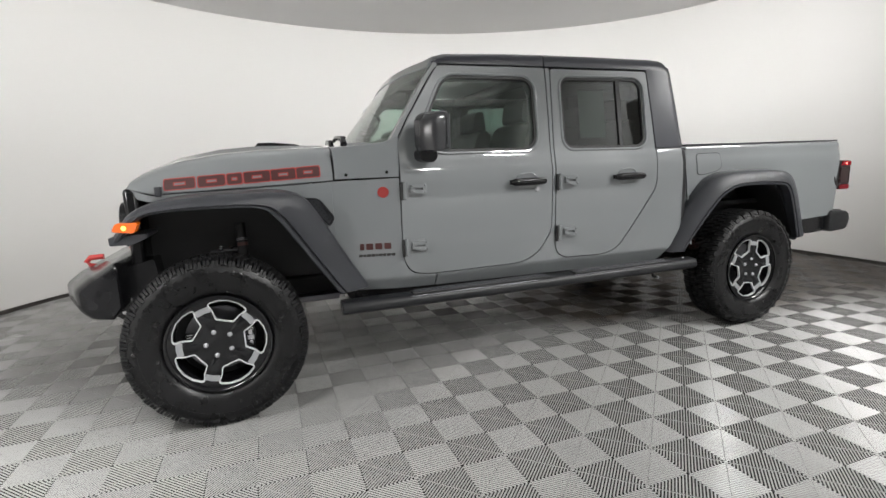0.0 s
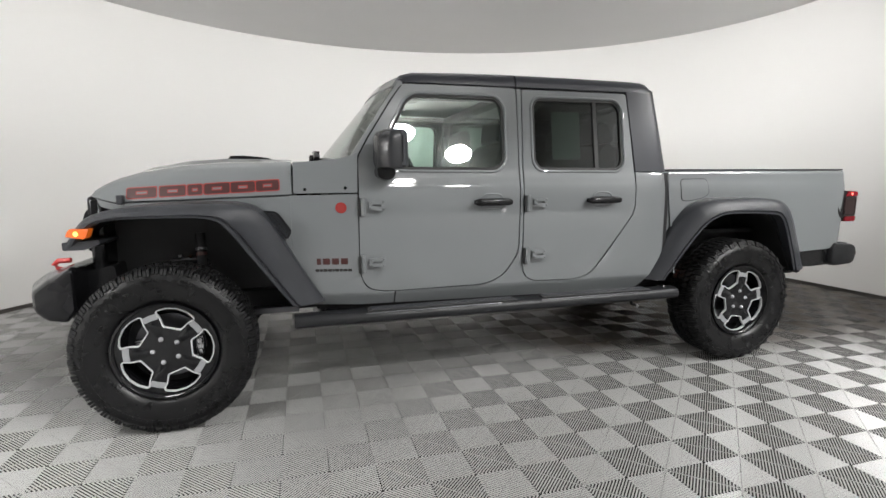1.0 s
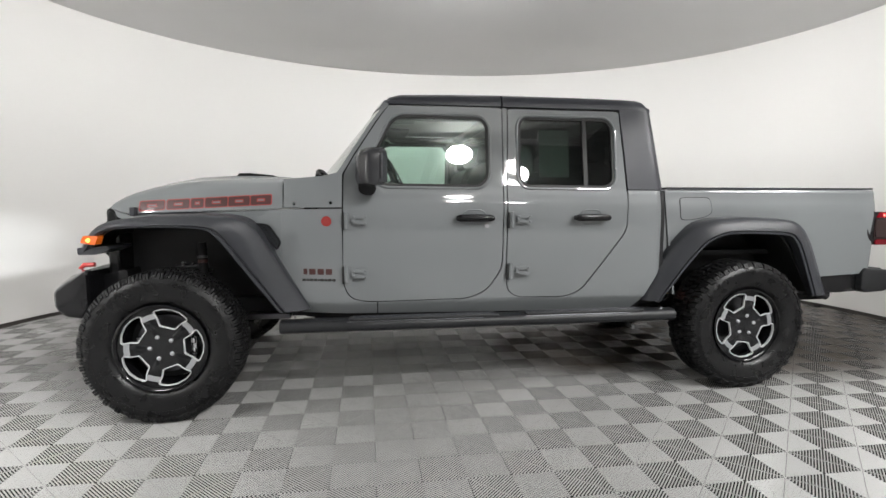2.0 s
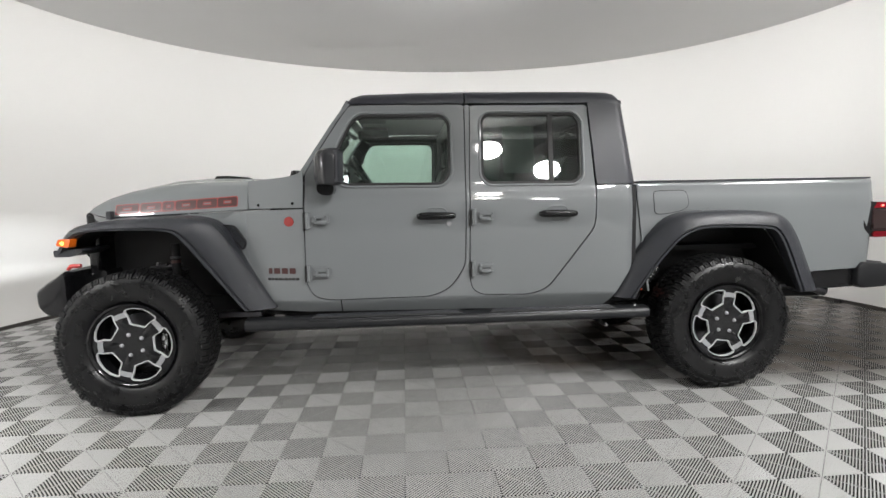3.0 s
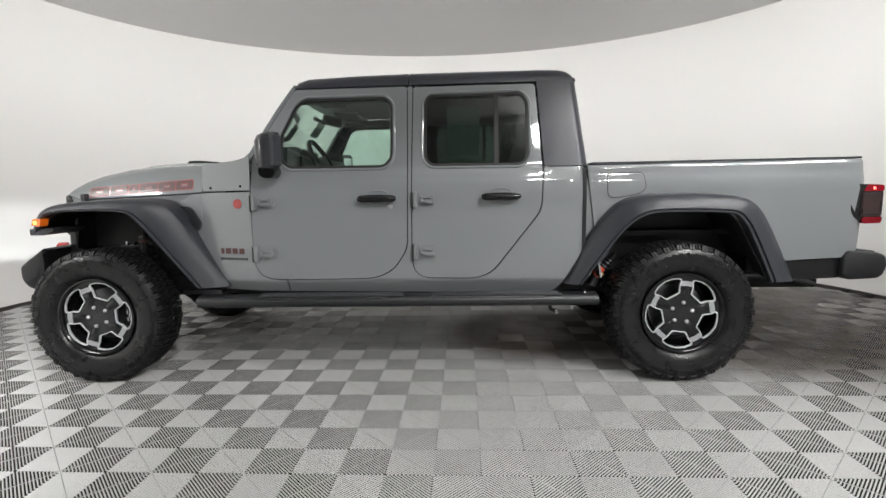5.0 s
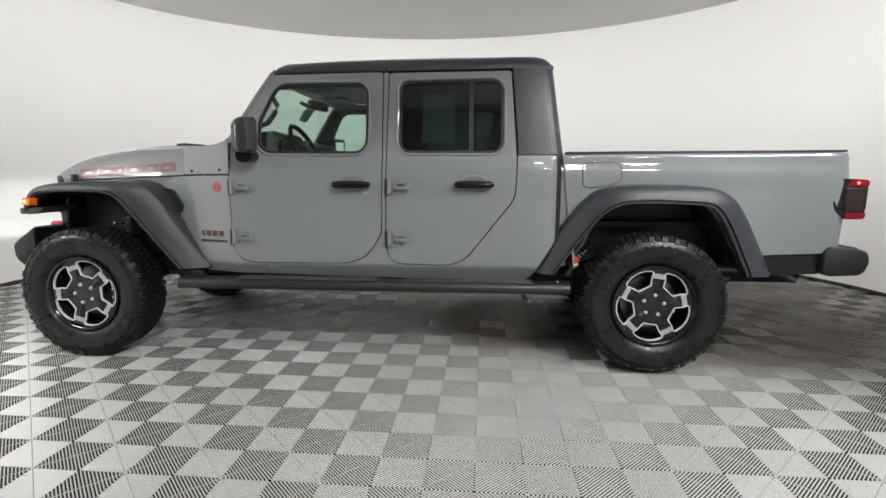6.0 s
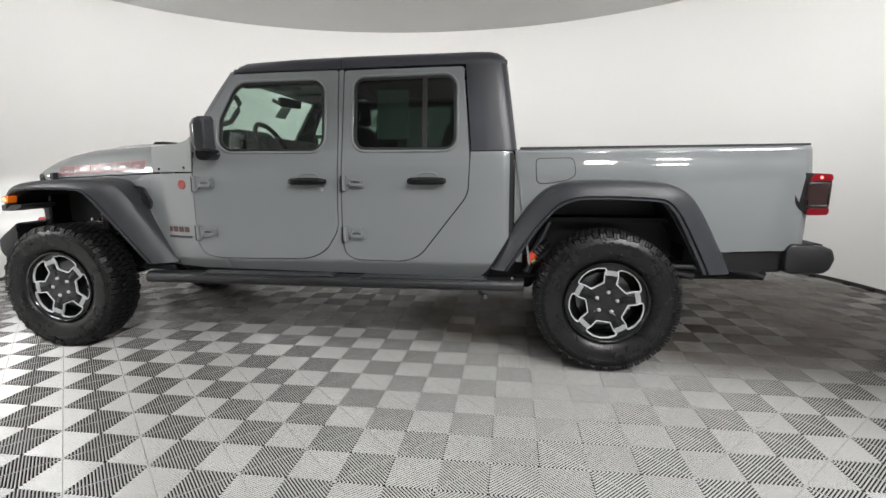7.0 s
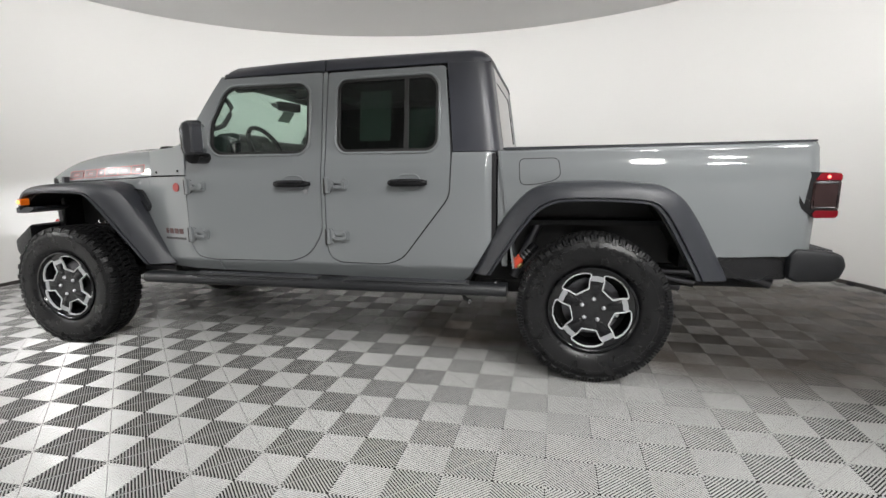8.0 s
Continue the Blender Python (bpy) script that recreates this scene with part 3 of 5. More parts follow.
# flare front lip and amber marker
both("flare_lip", prism(rounded([(-0.395, 0.908), (-0.397, 0.945), (-0.25, 0.952), (-0.245, 0.935), (-0.31, 0.908)], 0.008), -0.862, -0.60), PLASTIC, truck, bevel=0.006)
markers = both("marker_lamp", sheet(rounded([(-0.383, 0.970), (-0.360, 1.008), (-0.262, 1.010), (-0.284, 0.962)], 0.014), lambda x, z: -0.862 - 0.55 * (x + 0.383), 0.06), AMBER, truck, "lit amber side marker", bevel=0.006)
for m, s in zip(markers, (-1, 1)):
    part("bulb", lathe([(0.0, -0.006), (0.009, -0.004), (0.011, 0.004)], 12), AMBERHOT, m).location = (-0.325, s * 0.899, 0.986)

# wheel-well liners
for line, y_out, y_in in ((FI, -0.83, -0.42), (RI, -0.83, -0.45)):
    o = smooth_line([(x, z + 0.012) for x, y, z in line], 30)
    both("wheel_liner", thicken(loft([[(p.x, y_out, p.y) for p in o], [(p.x, -0.72, p.y + 0.03) for p in o], [(p.x, y_in, p.y + 0.03) for p in o], [(p.x * 0.9 + 0.1 * o[15].x, y_in, 0.45) for p in o]]), 0.008), LINER, truck)

# bed
BEDSIDE = [(2.957, 1.276), (4.545, 1.284), (4.560, 1.262), (4.563, 1.15), (4.557, 0.715), (4.16, 0.694), (4.00, 0.694), (3.84, 1.00), (3.73, 1.05), (3.33, 1.055), (3.20, 1.02), (3.02, 0.86), (2.957, 0.80)]
both("bed_side", sheet(BEDSIDE, bed_y, 0.05, (), (0.7, 0.85, 0.95, 1.03, 1.12, 1.15, 1.17, 1.185, 1.20, 1.22, 1.24, 1.255, 1.267), (2.98, 3.05, 3.2, 3.4, 3.6, 3.8, 4.0, 4.2, 4.4, 4.49, 4.51, 4.53, 4.55)), PAINT, truck, bevel=0.004)
both("bed_rail_cap", prism(rounded([(2.985, 1.279), (4.545, 1.287), (4.545, 1.298), (2.985, 1.291)], 0.003), -0.752, -0.665), PLASTIC, truck, bevel=0.004)
part("tailgate", box(4.515, 4.560, -0.69, 0.69, 0.74, 1.285), PAINT, truck, bevel=0.012)
part("tailgate_handle", box(4.558, 4.575, -0.12, 0.12, 1.10, 1.18), PLASTIC, truck, bevel=0.008)
part("bed_underside", box(3.95, 4.47, -0.70, 0.70, 0.62, 0.845), UNDER, truck)
part("bed_floor", box(2.98, 4.51, -0.62, 0.62, 0.84, 0.87), UNDER, truck)
part("bed_front", box(2.976, 3.01, -0.70, 0.70, 0.60, 1.275), PAINT, truck)
FUEL = rounded([(3.078, 1.224), (3.290, 1.226), (3.303, 1.13), (3.258, 1.103), (3.15, 1.084), (3.085, 1.084)], [0.03, 0.03, 0.03, 0.03, 0.03, 0.03])
part("fuel_door_gap", sheet(offset(FUEL, -0.0045), lambda x, z: bed_y(x, z) - 0.0012, 0.003, (), (1.12, 1.15, 1.17, 1.185, 1.20, 1.22)), SEAL, truck)
part("fuel_door", sheet(FUEL, lambda x, z: bed_y(x, z) - 0.0035, 0.004, (), (1.12, 1.15, 1.17, 1.185, 1.20, 1.22)), PAINT, truck, bevel=0.0015)
both("lower_trim", prism(rounded([(4.05, 0.585), (4.05, 0.686), (4.455, 0.705), (4.455, 0.585), (4.3, 0.578)], 0.01), -0.762, -0.69), LAMPBODY, truck, bevel=0.006)

# tail lamps
TAIL = rounded([(4.464, 1.118), (4.482, 1.140), (4.630, 1.134), (4.642, 1.122), (4.638, 0.925), (4.626, 0.914), (4.541, 0.910), (4.484, 0.950), (4.467, 0.985)], 0.014)
tails = both("tail_lamp", prism(TAIL, -0.802, -0.60), LAMPBODY, truck, "black framed tail lamp with a smoked lens and red bands", bevel=0.014)
for tl, s in zip(tails, (-1, 1)):
    for outline, mat, words in (([(4.530, 1.098), (4.552, 1.1345), (4.632, 1.1325), (4.642, 1.120), (4.641, 1.098)], REDLIT, "lit red lens"), ([(4.528, 0.930), (4.540, 0.948), (4.640, 0.948), (4.638, 0.922), (4.627, 0.912), (4.538, 0.910)], REDLENS, "dark red lens")):
        bm = prism(rounded(outline, 0.006), -0.810, -0.605)
        if s > 0:
            bmesh.ops.scale(bm, vec=(1, -1, 1), verts=bm.verts)
        part("red_lens", bm, mat, tl, words, bevel=0.006)
    bm = prism(rounded([(4.520, 0.954), (4.520, 1.092), (4.641, 1.092), (4.639, 0.954)], 0.010), -0.8065, -0.70)
    if s > 0:
        bmesh.ops.scale(bm, vec=(1, -1, 1), verts=bm.verts)
    part("smoked_lens", bm, SMOKED, tl, bevel=0.008)
    part("lens_frame", tube([(x, s * 0.8075, z) for x, z in rounded([(4.528, 0.962), (4.528, 1.084), (4.632, 1.084), (4.630, 0.962)], 0.012)], 0.0028, 8, closed=True), LAMPBODY, tl)
    part("bulb", lathe([(0.0, -0.003), (0.005, -0.0025), (0.008, 0.002)], 12), REDHOT, tl).location = (4.585, s * 0.812, 1.114)

# rear bumper
RB = rounded([(4.449, 0.716), (4.478, 0.752), (4.660, 0.737), (4.700, 0.718), (4.716, 0.665), (4.694, 0.605), (4.660, 0.584), (4.49, 0.576), (4.449, 0.600)], 0.014)
rear_bumper = part("rear_bumper", loft([[(x - back * (x - 4.449) / 0.26, y, z) for x, z in offset(RB, inset)] for y, inset, back in ((-0.806, 0.018, 0.022), (-0.802, 0.008, 0.012), (-0.790, 0.001, 0.004), (-0.72, 0.0, 0.0), (0.72, 0.0, 0.0), (0.790, 0.001, 0.004), (0.802, 0.008, 0.012), (0.806, 0.018, 0.022))], closed_rows=True, caps=True), BUMPERPLASTIC, truck, "black grained plastic rear bumper", bevel=0.004, angle=30)
for k in range(9):
    x = 4.505 + 0.0185 * k
    part("tread_rib", box(x, x + 0.008, -0.755, 0.755, 0.7, 0.7545 - 0.07 * (x - 4.487)), PLASTIC, rear_bumper, bevel=0.002)
part("exhaust_pipe", tube([(3.86, -0.44, 0.56), (3.96, -0.45, 0.515), (4.10, -0.45, 0.49)], 0.036, 16), STEEL, truck, "dull steel exhaust pipe")
part("exhaust_tip", tube([(3.75, -0.45, 0.56), (4.30, -0.47, 0.555), (4.42, -0.50, 0.53), (4.49, -0.515, 0.505)], 0.032, 14), STEEL, truck)

# front bumper with tow hooks and brackets
FB = rounded([(-0.690, 0.70), (-0.687, 0.615), (-0.640, 0.560), (-0.50, 0.548), (-0.40, 0.60), (-0.40, 0.80), (-0.44, 0.818), (-0.62, 0.756)], [0.02, 0.025, 0.03, 0.02, 0.015, 0.015, 0.012, 0.012])


def front_bumper():
    """A folded steel bumper whose ends sweep back and round off."""
    rows = []
    for y, back, inset in ((0.0, 0.0, 0.0), (0.45, 0.0, 0.0), (0.50, 0.002, 0.0), (0.70, 0.085, 0.0), (0.752, 0.108, 0.001), (0.770, 0.118, 0.008), (0.777, 0.126, 0.022)):
        rows.append([(x + back * min(1.0, max(0.0, (-0.40 - x) / 0.2)), y, z) for x, z in offset(FB, inset)])
    rows = [[(x, -y, z) for x, y, z in row] for row in reversed(rows[1:])] + rows
    return loft(rows, closed_rows=True, caps=True)


part("front_bumper", front_bumper(), BUMPERSTEEL, truck, "gloss dark steel front bumper", bevel=0.004, angle=28)
both("bumper_bracket", prism(rounded([(-0.51, 0.55), (-0.51, 0.74), (-0.28, 0.80), (-0.26, 0.60), (-0.34, 0.515), (-0.44, 0.505)], 0.02), -0.60, -0.40), GLOSSBLACK, truck, bevel=0.01)
for sy in (-1, 1):
    part("tow_hook", tube([(-0.56, sy * 0.41, 0.755), (-0.605, sy * 0.41, 0.765), (-0.618, sy * 0.41, 0.785), (-0.60, sy * 0.41, 0.806), (-0.54, sy * 0.41, 0.808)], 0.014, 10), REDMETAL, truck, "red coated tow hook")
    for bx, bz in ((-0.477, 0.690), (-0.406, 0.609), (-0.449, 0.596), (-0.437, 0.545)):
        part("bolt", lathe([(0.0, -0.006), (0.010, -0.005), (0.012, 0.0), (0.012, 0.01)], 10), ALU, truck).location = (bx, sy * 0.602 - 0.002, bz)

# ---- roof and hardtop
def roof_section(x, side, eave, edge, crown):
    pts = [(side + 0.012, eave), (side + 0.010, eave + 0.02), (side, edge - 0.012), (side - 0.02, edge + 0.004), (side - 0.07, edge + 0.016), (side - 0.25, (edge + crown) / 2 + 0.012), (0, crown)]
    return [(x, -y, z) for y, z in pts] + [(x, y, z) for y, z in reversed(pts[:-1])]


front_roof = [roof_section(1.200, 0.66, 1.765, 1.780, 1.80), roof_section(1.225, 0.672, 1.765, 1.803, 1.824), roof_section(1.29, 0.68, 1.766, 1.820, 1.848), roof_section(1.6, 0.684, 1.768, 1.832, 1.862), roof_section(1.901, 0.686, 1.770, 1.838, 1.869)]
rear_roof = [roof_section(1.909, 0.686, 1.770, 1.838, 1.869), roof_section(2.3, 0.686, 1.772, 1.841, 1.871), roof_section(2.7, 0.682, 1.776, 1.842, 1.868), roof_section(2.80, 0.678, 1.777, 1.840, 1.862), roof_section(2.845, 0.672, 1.777, 1.832, 1.852), roof_section(2.876, 0.664, 1.777, 1.816, 1.836), roof_section(2.895, 0.655, 1.777, 1.799, 1.816), roof_section(2.903, 0.648, 1.777, 1.786, 1.797)]
part("roof_panel", thicken(loft(front_roof), 0.02), HARDTOP, truck, "charcoal removable front roof panel", bevel=0.004, angle=50)
part("roof_panel", thicken(loft(rear_roof), 0.02), HARDTOP, truck, "charcoal rear roof of the hardtop", bevel=0.004, angle=50)


def hardtop_corner():
    rows = []
    for z in (1.272, 1.30, 1.5, 1.70, 1.774):
        xr, ys = 2.969 - 0.066 * (z - 1.27) / 0.5, cab_y(2.8, z) + 0.004
        xa = 2.702 - 0.040 * (z - 1.27) / 0.5
        row = [(xa, ys, z)] + [(xa + (xr - 0.075 - xa) * u, ys - 0.003 * math.sin(math.pi * u), z) for u in (0.12, 0.3, 0.5, 0.7, 0.88)] + [(xr - 0.075, ys, z)]
        for k in range(1, 7):
            a = math.pi / 2 * k / 6
            row.append((xr - 0.075 + 0.075 * math.sin(a), ys + 0.075 * (1 - math.cos(a)), z))
        row.append((xr, -0.50, z))
        rows.append(row)
    return thicken(loft(rows), 0.012)


both("hardtop_quarter", hardtop_corner(), HARDTOP, truck, "charcoal hardtop rear quarter", bevel=0.003, angle=50)


def back_x(z):
    return 2.969 - 0.066 * (z - 1.27) / 0.5


def back_panel(y0, y1, z0, z1, hole=None, thick=0.012, lift=0.0):
    bm = sheet([(y0, z0), (y1, z0), (y1, z1), (y0, z1)], lambda x, z: 0, thick, (hole,) if hole else ())
    for v in bm.verts:
        y, d, z = v.co.x, v.co.y, v.co.z
        v.co = (back_x(z) + lift - d, y, z)
    return bm


REARGLASS = rounded([(-0.46, 1.36), (0.46, 1.36), (0.44, 1.70), (-0.44, 1.70)], 0.05)
part("hardtop_back", back_panel(-0.50, 0.50, 1.272, 1.774, REARGLASS), BACKGLASS, truck)
bm = sheet(offset(REARGLASS, -0.004), lambda x, z: 0, 0.004)
for v in bm.verts:
    v.co = (back_x(v.co.z) - 0.004 - v.co.y, v.co.x, v.co.z)
part("rear_window", bm, BACKGLASS, truck, "dark rear window pane")
part("cab_back", back_panel(-0.775, 0.775, 0.60, 1.268), PAINT, truck)

# ---- windscreen
BULGE = 0.115   # how far the glass bows out in the middle of its foot; less towards its top


def screen_point(s, y, lift=0.0):
    """A point on the windscreen's plane: s from its foot (0) to its top (1)."""
    bow = BULGE * (1 - 0.45 * s) * (1 - (y / 0.72) ** 2)
    return (0.905 + (1.205 - 0.905) * s - 0.92 * bow - 0.8 * lift, y, 1.335 + (1.775 - 1.335) * s + 0.35 * bow + 0.6 * lift)


def screen_bar(s, half, w, depth=0.05):
    """A bar across the windscreen at the height s, bowed like the glass."""
    up, out = Vector((0.563, 0, 0.826)) * w / 2, Vector((-0.826, 0, 0.563))
    rows = []
    for k in range(17):
        p = Vector(screen_point(s, half * (k / 8 - 1)))
        rows.append([p + up * u + out * h for u, h in ((-1, 0.008), (1, 0.008), (1, -depth), (-1, -depth))])
    return loft(rows, closed_rows=True, caps=True)


PILLAR = [(0.905, 1.335), (1.105, 1.64), (1.20, 1.772), (1.224, 1.760), (1.193, 1.728), (1.142, 1.660), (1.006, 1.450), (0.951, 1.352), (0.940, 1.342)]
both("windscreen_pillar", sheet(rounded(PILLAR, 0.006), lambda x, z: cab_y(1.0, z) + 0.010, 0.055, (), (1.5,)), PAINT, truck, bevel=0.010)
part("windscreen_header", screen_bar(0.975, 0.665, 0.06), PAINT, truck, bevel=0.006)
part("windscreen_sill", screen_bar(-0.05, 0.72, 0.045), PAINT, truck, bevel=0.006)
bm = loft([[screen_point(s, (0.725 - 0.055 * s) * (k / 10 - 1)) for k in range(21)] for s in (-0.02, 0.35, 0.65, 0.97)])
part("windscreen", thicken(bm, 0.005), SCREEN, truck, "clear green-tinted windscreen")
for foot, tip in (((0.765, -0.20, 1.362), (0.775, 0.28, 1.412)), ((0.745, 0.20, 1.362), (0.775, 0.62, 1.405))):
    foot, tip = Vector(foot), Vector(tip)
    mid = foot.lerp(tip, 0.5) + Vector((-0.015, 0, 0.03))
    wiper = part("wiper", tube([foot, foot + Vector((0.0, 0.03, 0.035)), mid, tip], [0.022, 0.018, 0.013, 0.009], 8), GLOSSBLACK, truck, "black wiper arm")
    part("blade", tube([mid + Vector((0.02, -0.22, -0.012)), mid + Vector((0.02, 0.0, 0.0)), mid + Vector((0.025, 0.24, -0.005))], 0.010, 6), SEAL, wiper)
# sticker on the windscreen
bm = bmesh.new()
bm.faces.new([bm.verts.new(screen_point(s, y, 0.006)) for s, y in ((0.52, 0.29), (0.52, 0.44), (0.84, 0.43), (0.84, 0.285))])
sticker = part("sticker", bm, PAPER, truck, "white sticker with red and blue bands on the windscreen")
for s0, s1, mat in ((0.74, 0.825, DECALRED), (0.58, 0.66, surface("blue_print", (0.03, 0.06, 0.35), 0.5))):
    bm = bmesh.new()
    bm.faces.new([bm.verts.new(screen_point(s, y, 0.008)) for s, y in ((s0, 0.30), (s0, 0.43), (s1, 0.42), (s1, 0.295))])
    part("print_band", bm, mat, sticker)

# ---- hood details
for sy in (-1, 1):
    vent = part("hood_vent", tube([(0.245, sy * 0.21, 1.345), (0.262, sy * 0.21, 1.366), (0.33, sy * 0.21, 1.368), (0.47, sy * 0.21, 1.356), (0.50, sy * 0.21, 1.345)], 0.012, 8), GLOSSBLACK, truck, "black hood vent insert")
both("hood_latch", box(-0.235, -0.205, -0.645, -0.60, 1.105, 1.155), PLASTIC, truck, bevel=0.006)
for x, z in ((0.676, 1.176), (0.883, 1.183)):
    both("cowl_screw", lathe([(0.0, -0.003), (0.007, -0.003), (0.009, 0.0), (0.009, 0.004)], 12), GLOSSBLACK, truck)
    for ob, s in zip([o for o in truck.children if o.name.startswith("cowl_screw")][-2:], (1, -1)):
        ob.location = (x, s * cowl_y(x, z), z)

# ---- door hardware
def hinge(x, z):
    """A door hinge: base plate, raised leaf with a slot, knuckle, pin and bolts."""
    y = cab_y(x, z)

    def piece(name, bm, mat, a, b):
        bmesh.ops.translate(bm, vec=(x, 0, z), verts=bm.verts)
        c, d = both(name, bm, mat, a, bevel=0.003)
        d.parent = b
    bm = prism(rounded([(0.008, -0.046), (0.034, -0.046), (0.044, -0.022), (0.128, -0.032), (0.142, -0.020), (0.144, 0.024), (0.130, 0.040), (0.044, 0.034), (0.034, 0.046), (0.008, 0.046)], 0.008), y - 0.012, y + 0.004)
    bmesh.ops.translate(bm, vec=(x, 0, z), verts=bm.verts)
    a, b = both("hinge", bm, PAINT, truck, bevel=0.004)
    leaf = rounded([(0.046, -0.014), (0.124, -0.024), (0.134, -0.014), (0.136, 0.020), (0.126, 0.032), (0.046, 0.026)], 0.008)
    slot = rounded([(0.066, 0.001), (0.114, -0.001), (0.114, 0.010), (0.066, 0.011)], 0.004)
    piece("leaf", sheet(leaf, lambda u, v: y - 0.030, 0.019, (slot,)), PAINT, a, b)
    for hx, hz in ((0.058, 0.018), (0.124, -0.012), (0.058, -0.006), (0.124, 0.022)):
        bm2 = lathe([(0.0, y - 0.0355), (0.005, y - 0.035), (0.007, y - 0.028)], 10)
        bmesh.ops.translate(bm2, vec=(hx, 0, hz), verts=bm2.verts)
        piece("bolt", bm2, PAINT, a, b)
    piece("knuckle", tube([(0.016, y - 0.016, -0.048), (0.016, y - 0.016, 0.048)], 0.012, 12), PAINT, a, b)
    piece("hinge_pin", tube([(0.000, y - 0.012, -0.052), (0.000, y - 0.012, 0.044)], 0.0085, 10), SEAL, a, b)


for hx, hz in ((0.952, 1.084), (0.950, 0.776), (1.922, 1.088), (1.919, 0.778)):
    hinge(hx, hz)


def door_handle(x, z):
    y = cab_y(x, z)
    cup = prism(rounded([(x - 0.060, z - 0.040), (x + 0.060, z - 0.040), (x + 0.082, z), (x + 0.055, z + 0.045), (x - 0.055, z + 0.045), (x - 0.082, z)], 0.03), y - 0.005, y + 0.004)
    c1, c2 = both("handle_cup", cup, PAINT, truck, bevel=0.004)
    ring = rounded([(x - 0.052, z - 0.040), (x + 0.052, z - 0.040), (x + 0.078, z), (x + 0.050, z + 0.046), (x - 0.050, z + 0.046), (x - 0.078, z)], 0.03)
    c, d = both("cup_rim", tube([(u, y - 0.005, v) for u, v in ring], 0.0045, 8, closed=True), PAINT, c1)
    d.parent = c2
    bar = [(x - 0.116, 0.008, -0.001), (x - 0.110, 0.015, -0.001), (x - 0.092, 0.021, -0.001), (x - 0.04, 0.0225, 0.0), (x + 0.04, 0.022, 0.0), (x + 0.092, 0.0195, -0.001), (x + 0.108, 0.014, -0.001), (x + 0.114, 0.007, -0.001)]
    a, b = both("door_handle", tube([(u, y - 0.036, z + w) for u, r, w in bar], [r for u, r, w in bar], 16), GLOSSBLACK, truck, "black door handle")
    c, d = both("grip_edge", tube([(x - 0.085, y - 0.055, z + 0.010), (x + 0.085, y - 0.055, z + 0.011)], 0.0035, 8), LAMPBODY, a)
    d.parent = b
    for ex in (-0.095, 0.095):
        c, d = both("handle_foot", box(x + ex - 0.015, x + ex + 0.015, y - 0.02, y + 0.004, z - 0.014, z + 0.012), GLOSSBLACK, a, bevel=0.003)
        d.parent = b


door_handle(1.714, 1.098)
door_handle(2.446, 1.100)
key = part("key_lock", lathe([(0.0, -0.007), (0.006, -0.0065), (0.0065, -0.005), (0.0135, -0.005), (0.016, 0.002)], 20), CHROME, truck, "bright round key lock")
key.location = (1.789, cab_y(1.789, 1.05), 1.05)


# ---- wing mirrors
def wing_mirror():
    plan = rounded([(1.020, -0.855), (1.040, -0.940), (1.090, -0.992), (1.165, -0.988), (1.190, -0.938), (1.130, -0.835), (1.06, -0.825)], 0.022)
    rows = []
    for z, grow, shift in ((1.279, -0.022, 0.012), (1.287, -0.006, 0.004), (1.32, 0.0, 0.0), (1.435, 0.0, 0.0), (1.466, -0.006, 0.010), (1.480, -0.022, 0.020)):
        rows.append([(x + shift, y, z) for x, y in offset(plan, -grow)])
    a, b = both("wing_mirror", loft(rows, closed_rows=True, caps=True), MIRRORSHELL, truck, "satin black wing mirror housing", bevel=0.004, angle=50)
    bm = loft([[(1.1835, -0.924, z), (1.1345, -0.842, z), (1.1365, -0.840, z), (1.1860, -0.923, z)] for z in (1.312, 1.448)], closed_rows=True, caps=True)
    g = both("mirror_glass", bm, MIRROR, a, "silvered mirror glass")
    g[1].parent = b
    rim = [(1.150, -0.9935), (1.172, -0.9925), (1.1965, -0.938), (1.136, -0.829), (1.126, -0.831), (1.186, -0.938)]
    g = both("bezel", loft([[(x, y, z) for x, y in rim] for z in (1.296, 1.312)] , closed_rows=True, caps=True), PLASTIC, a, bevel=0.002)
    g[1].parent = b
    g = both("bezel", loft([[(x, y, z) for x, y in rim] for z in (1.448, 1.464)], closed_rows=True, caps=True), PLASTIC, a, bevel=0.002)
    g[1].parent = b
    g = both("bezel", loft([[(x, y, z) for x, y in ((1.158, -0.9935), (1.172, -0.9925), (1.1965, -0.938), (1.1915, -0.929), (1.184, -0.934))] for z in (1.312, 1.448)], closed_rows=True, caps=True), PLASTIC, a, bevel=0.002)
    g[1].parent = b
    arm = both("mirror_arm", prism(rounded([(1.04, 1.245), (1.04, 1.294), (1.13, 1.294), (1.138, 1.25), (1.115, 1.226), (1.07, 1.226)], 0.02), -0.90, -0.79), GLOSSBLACK, a, bevel=0.012)
    arm[1].parent = b


wing_mirror()

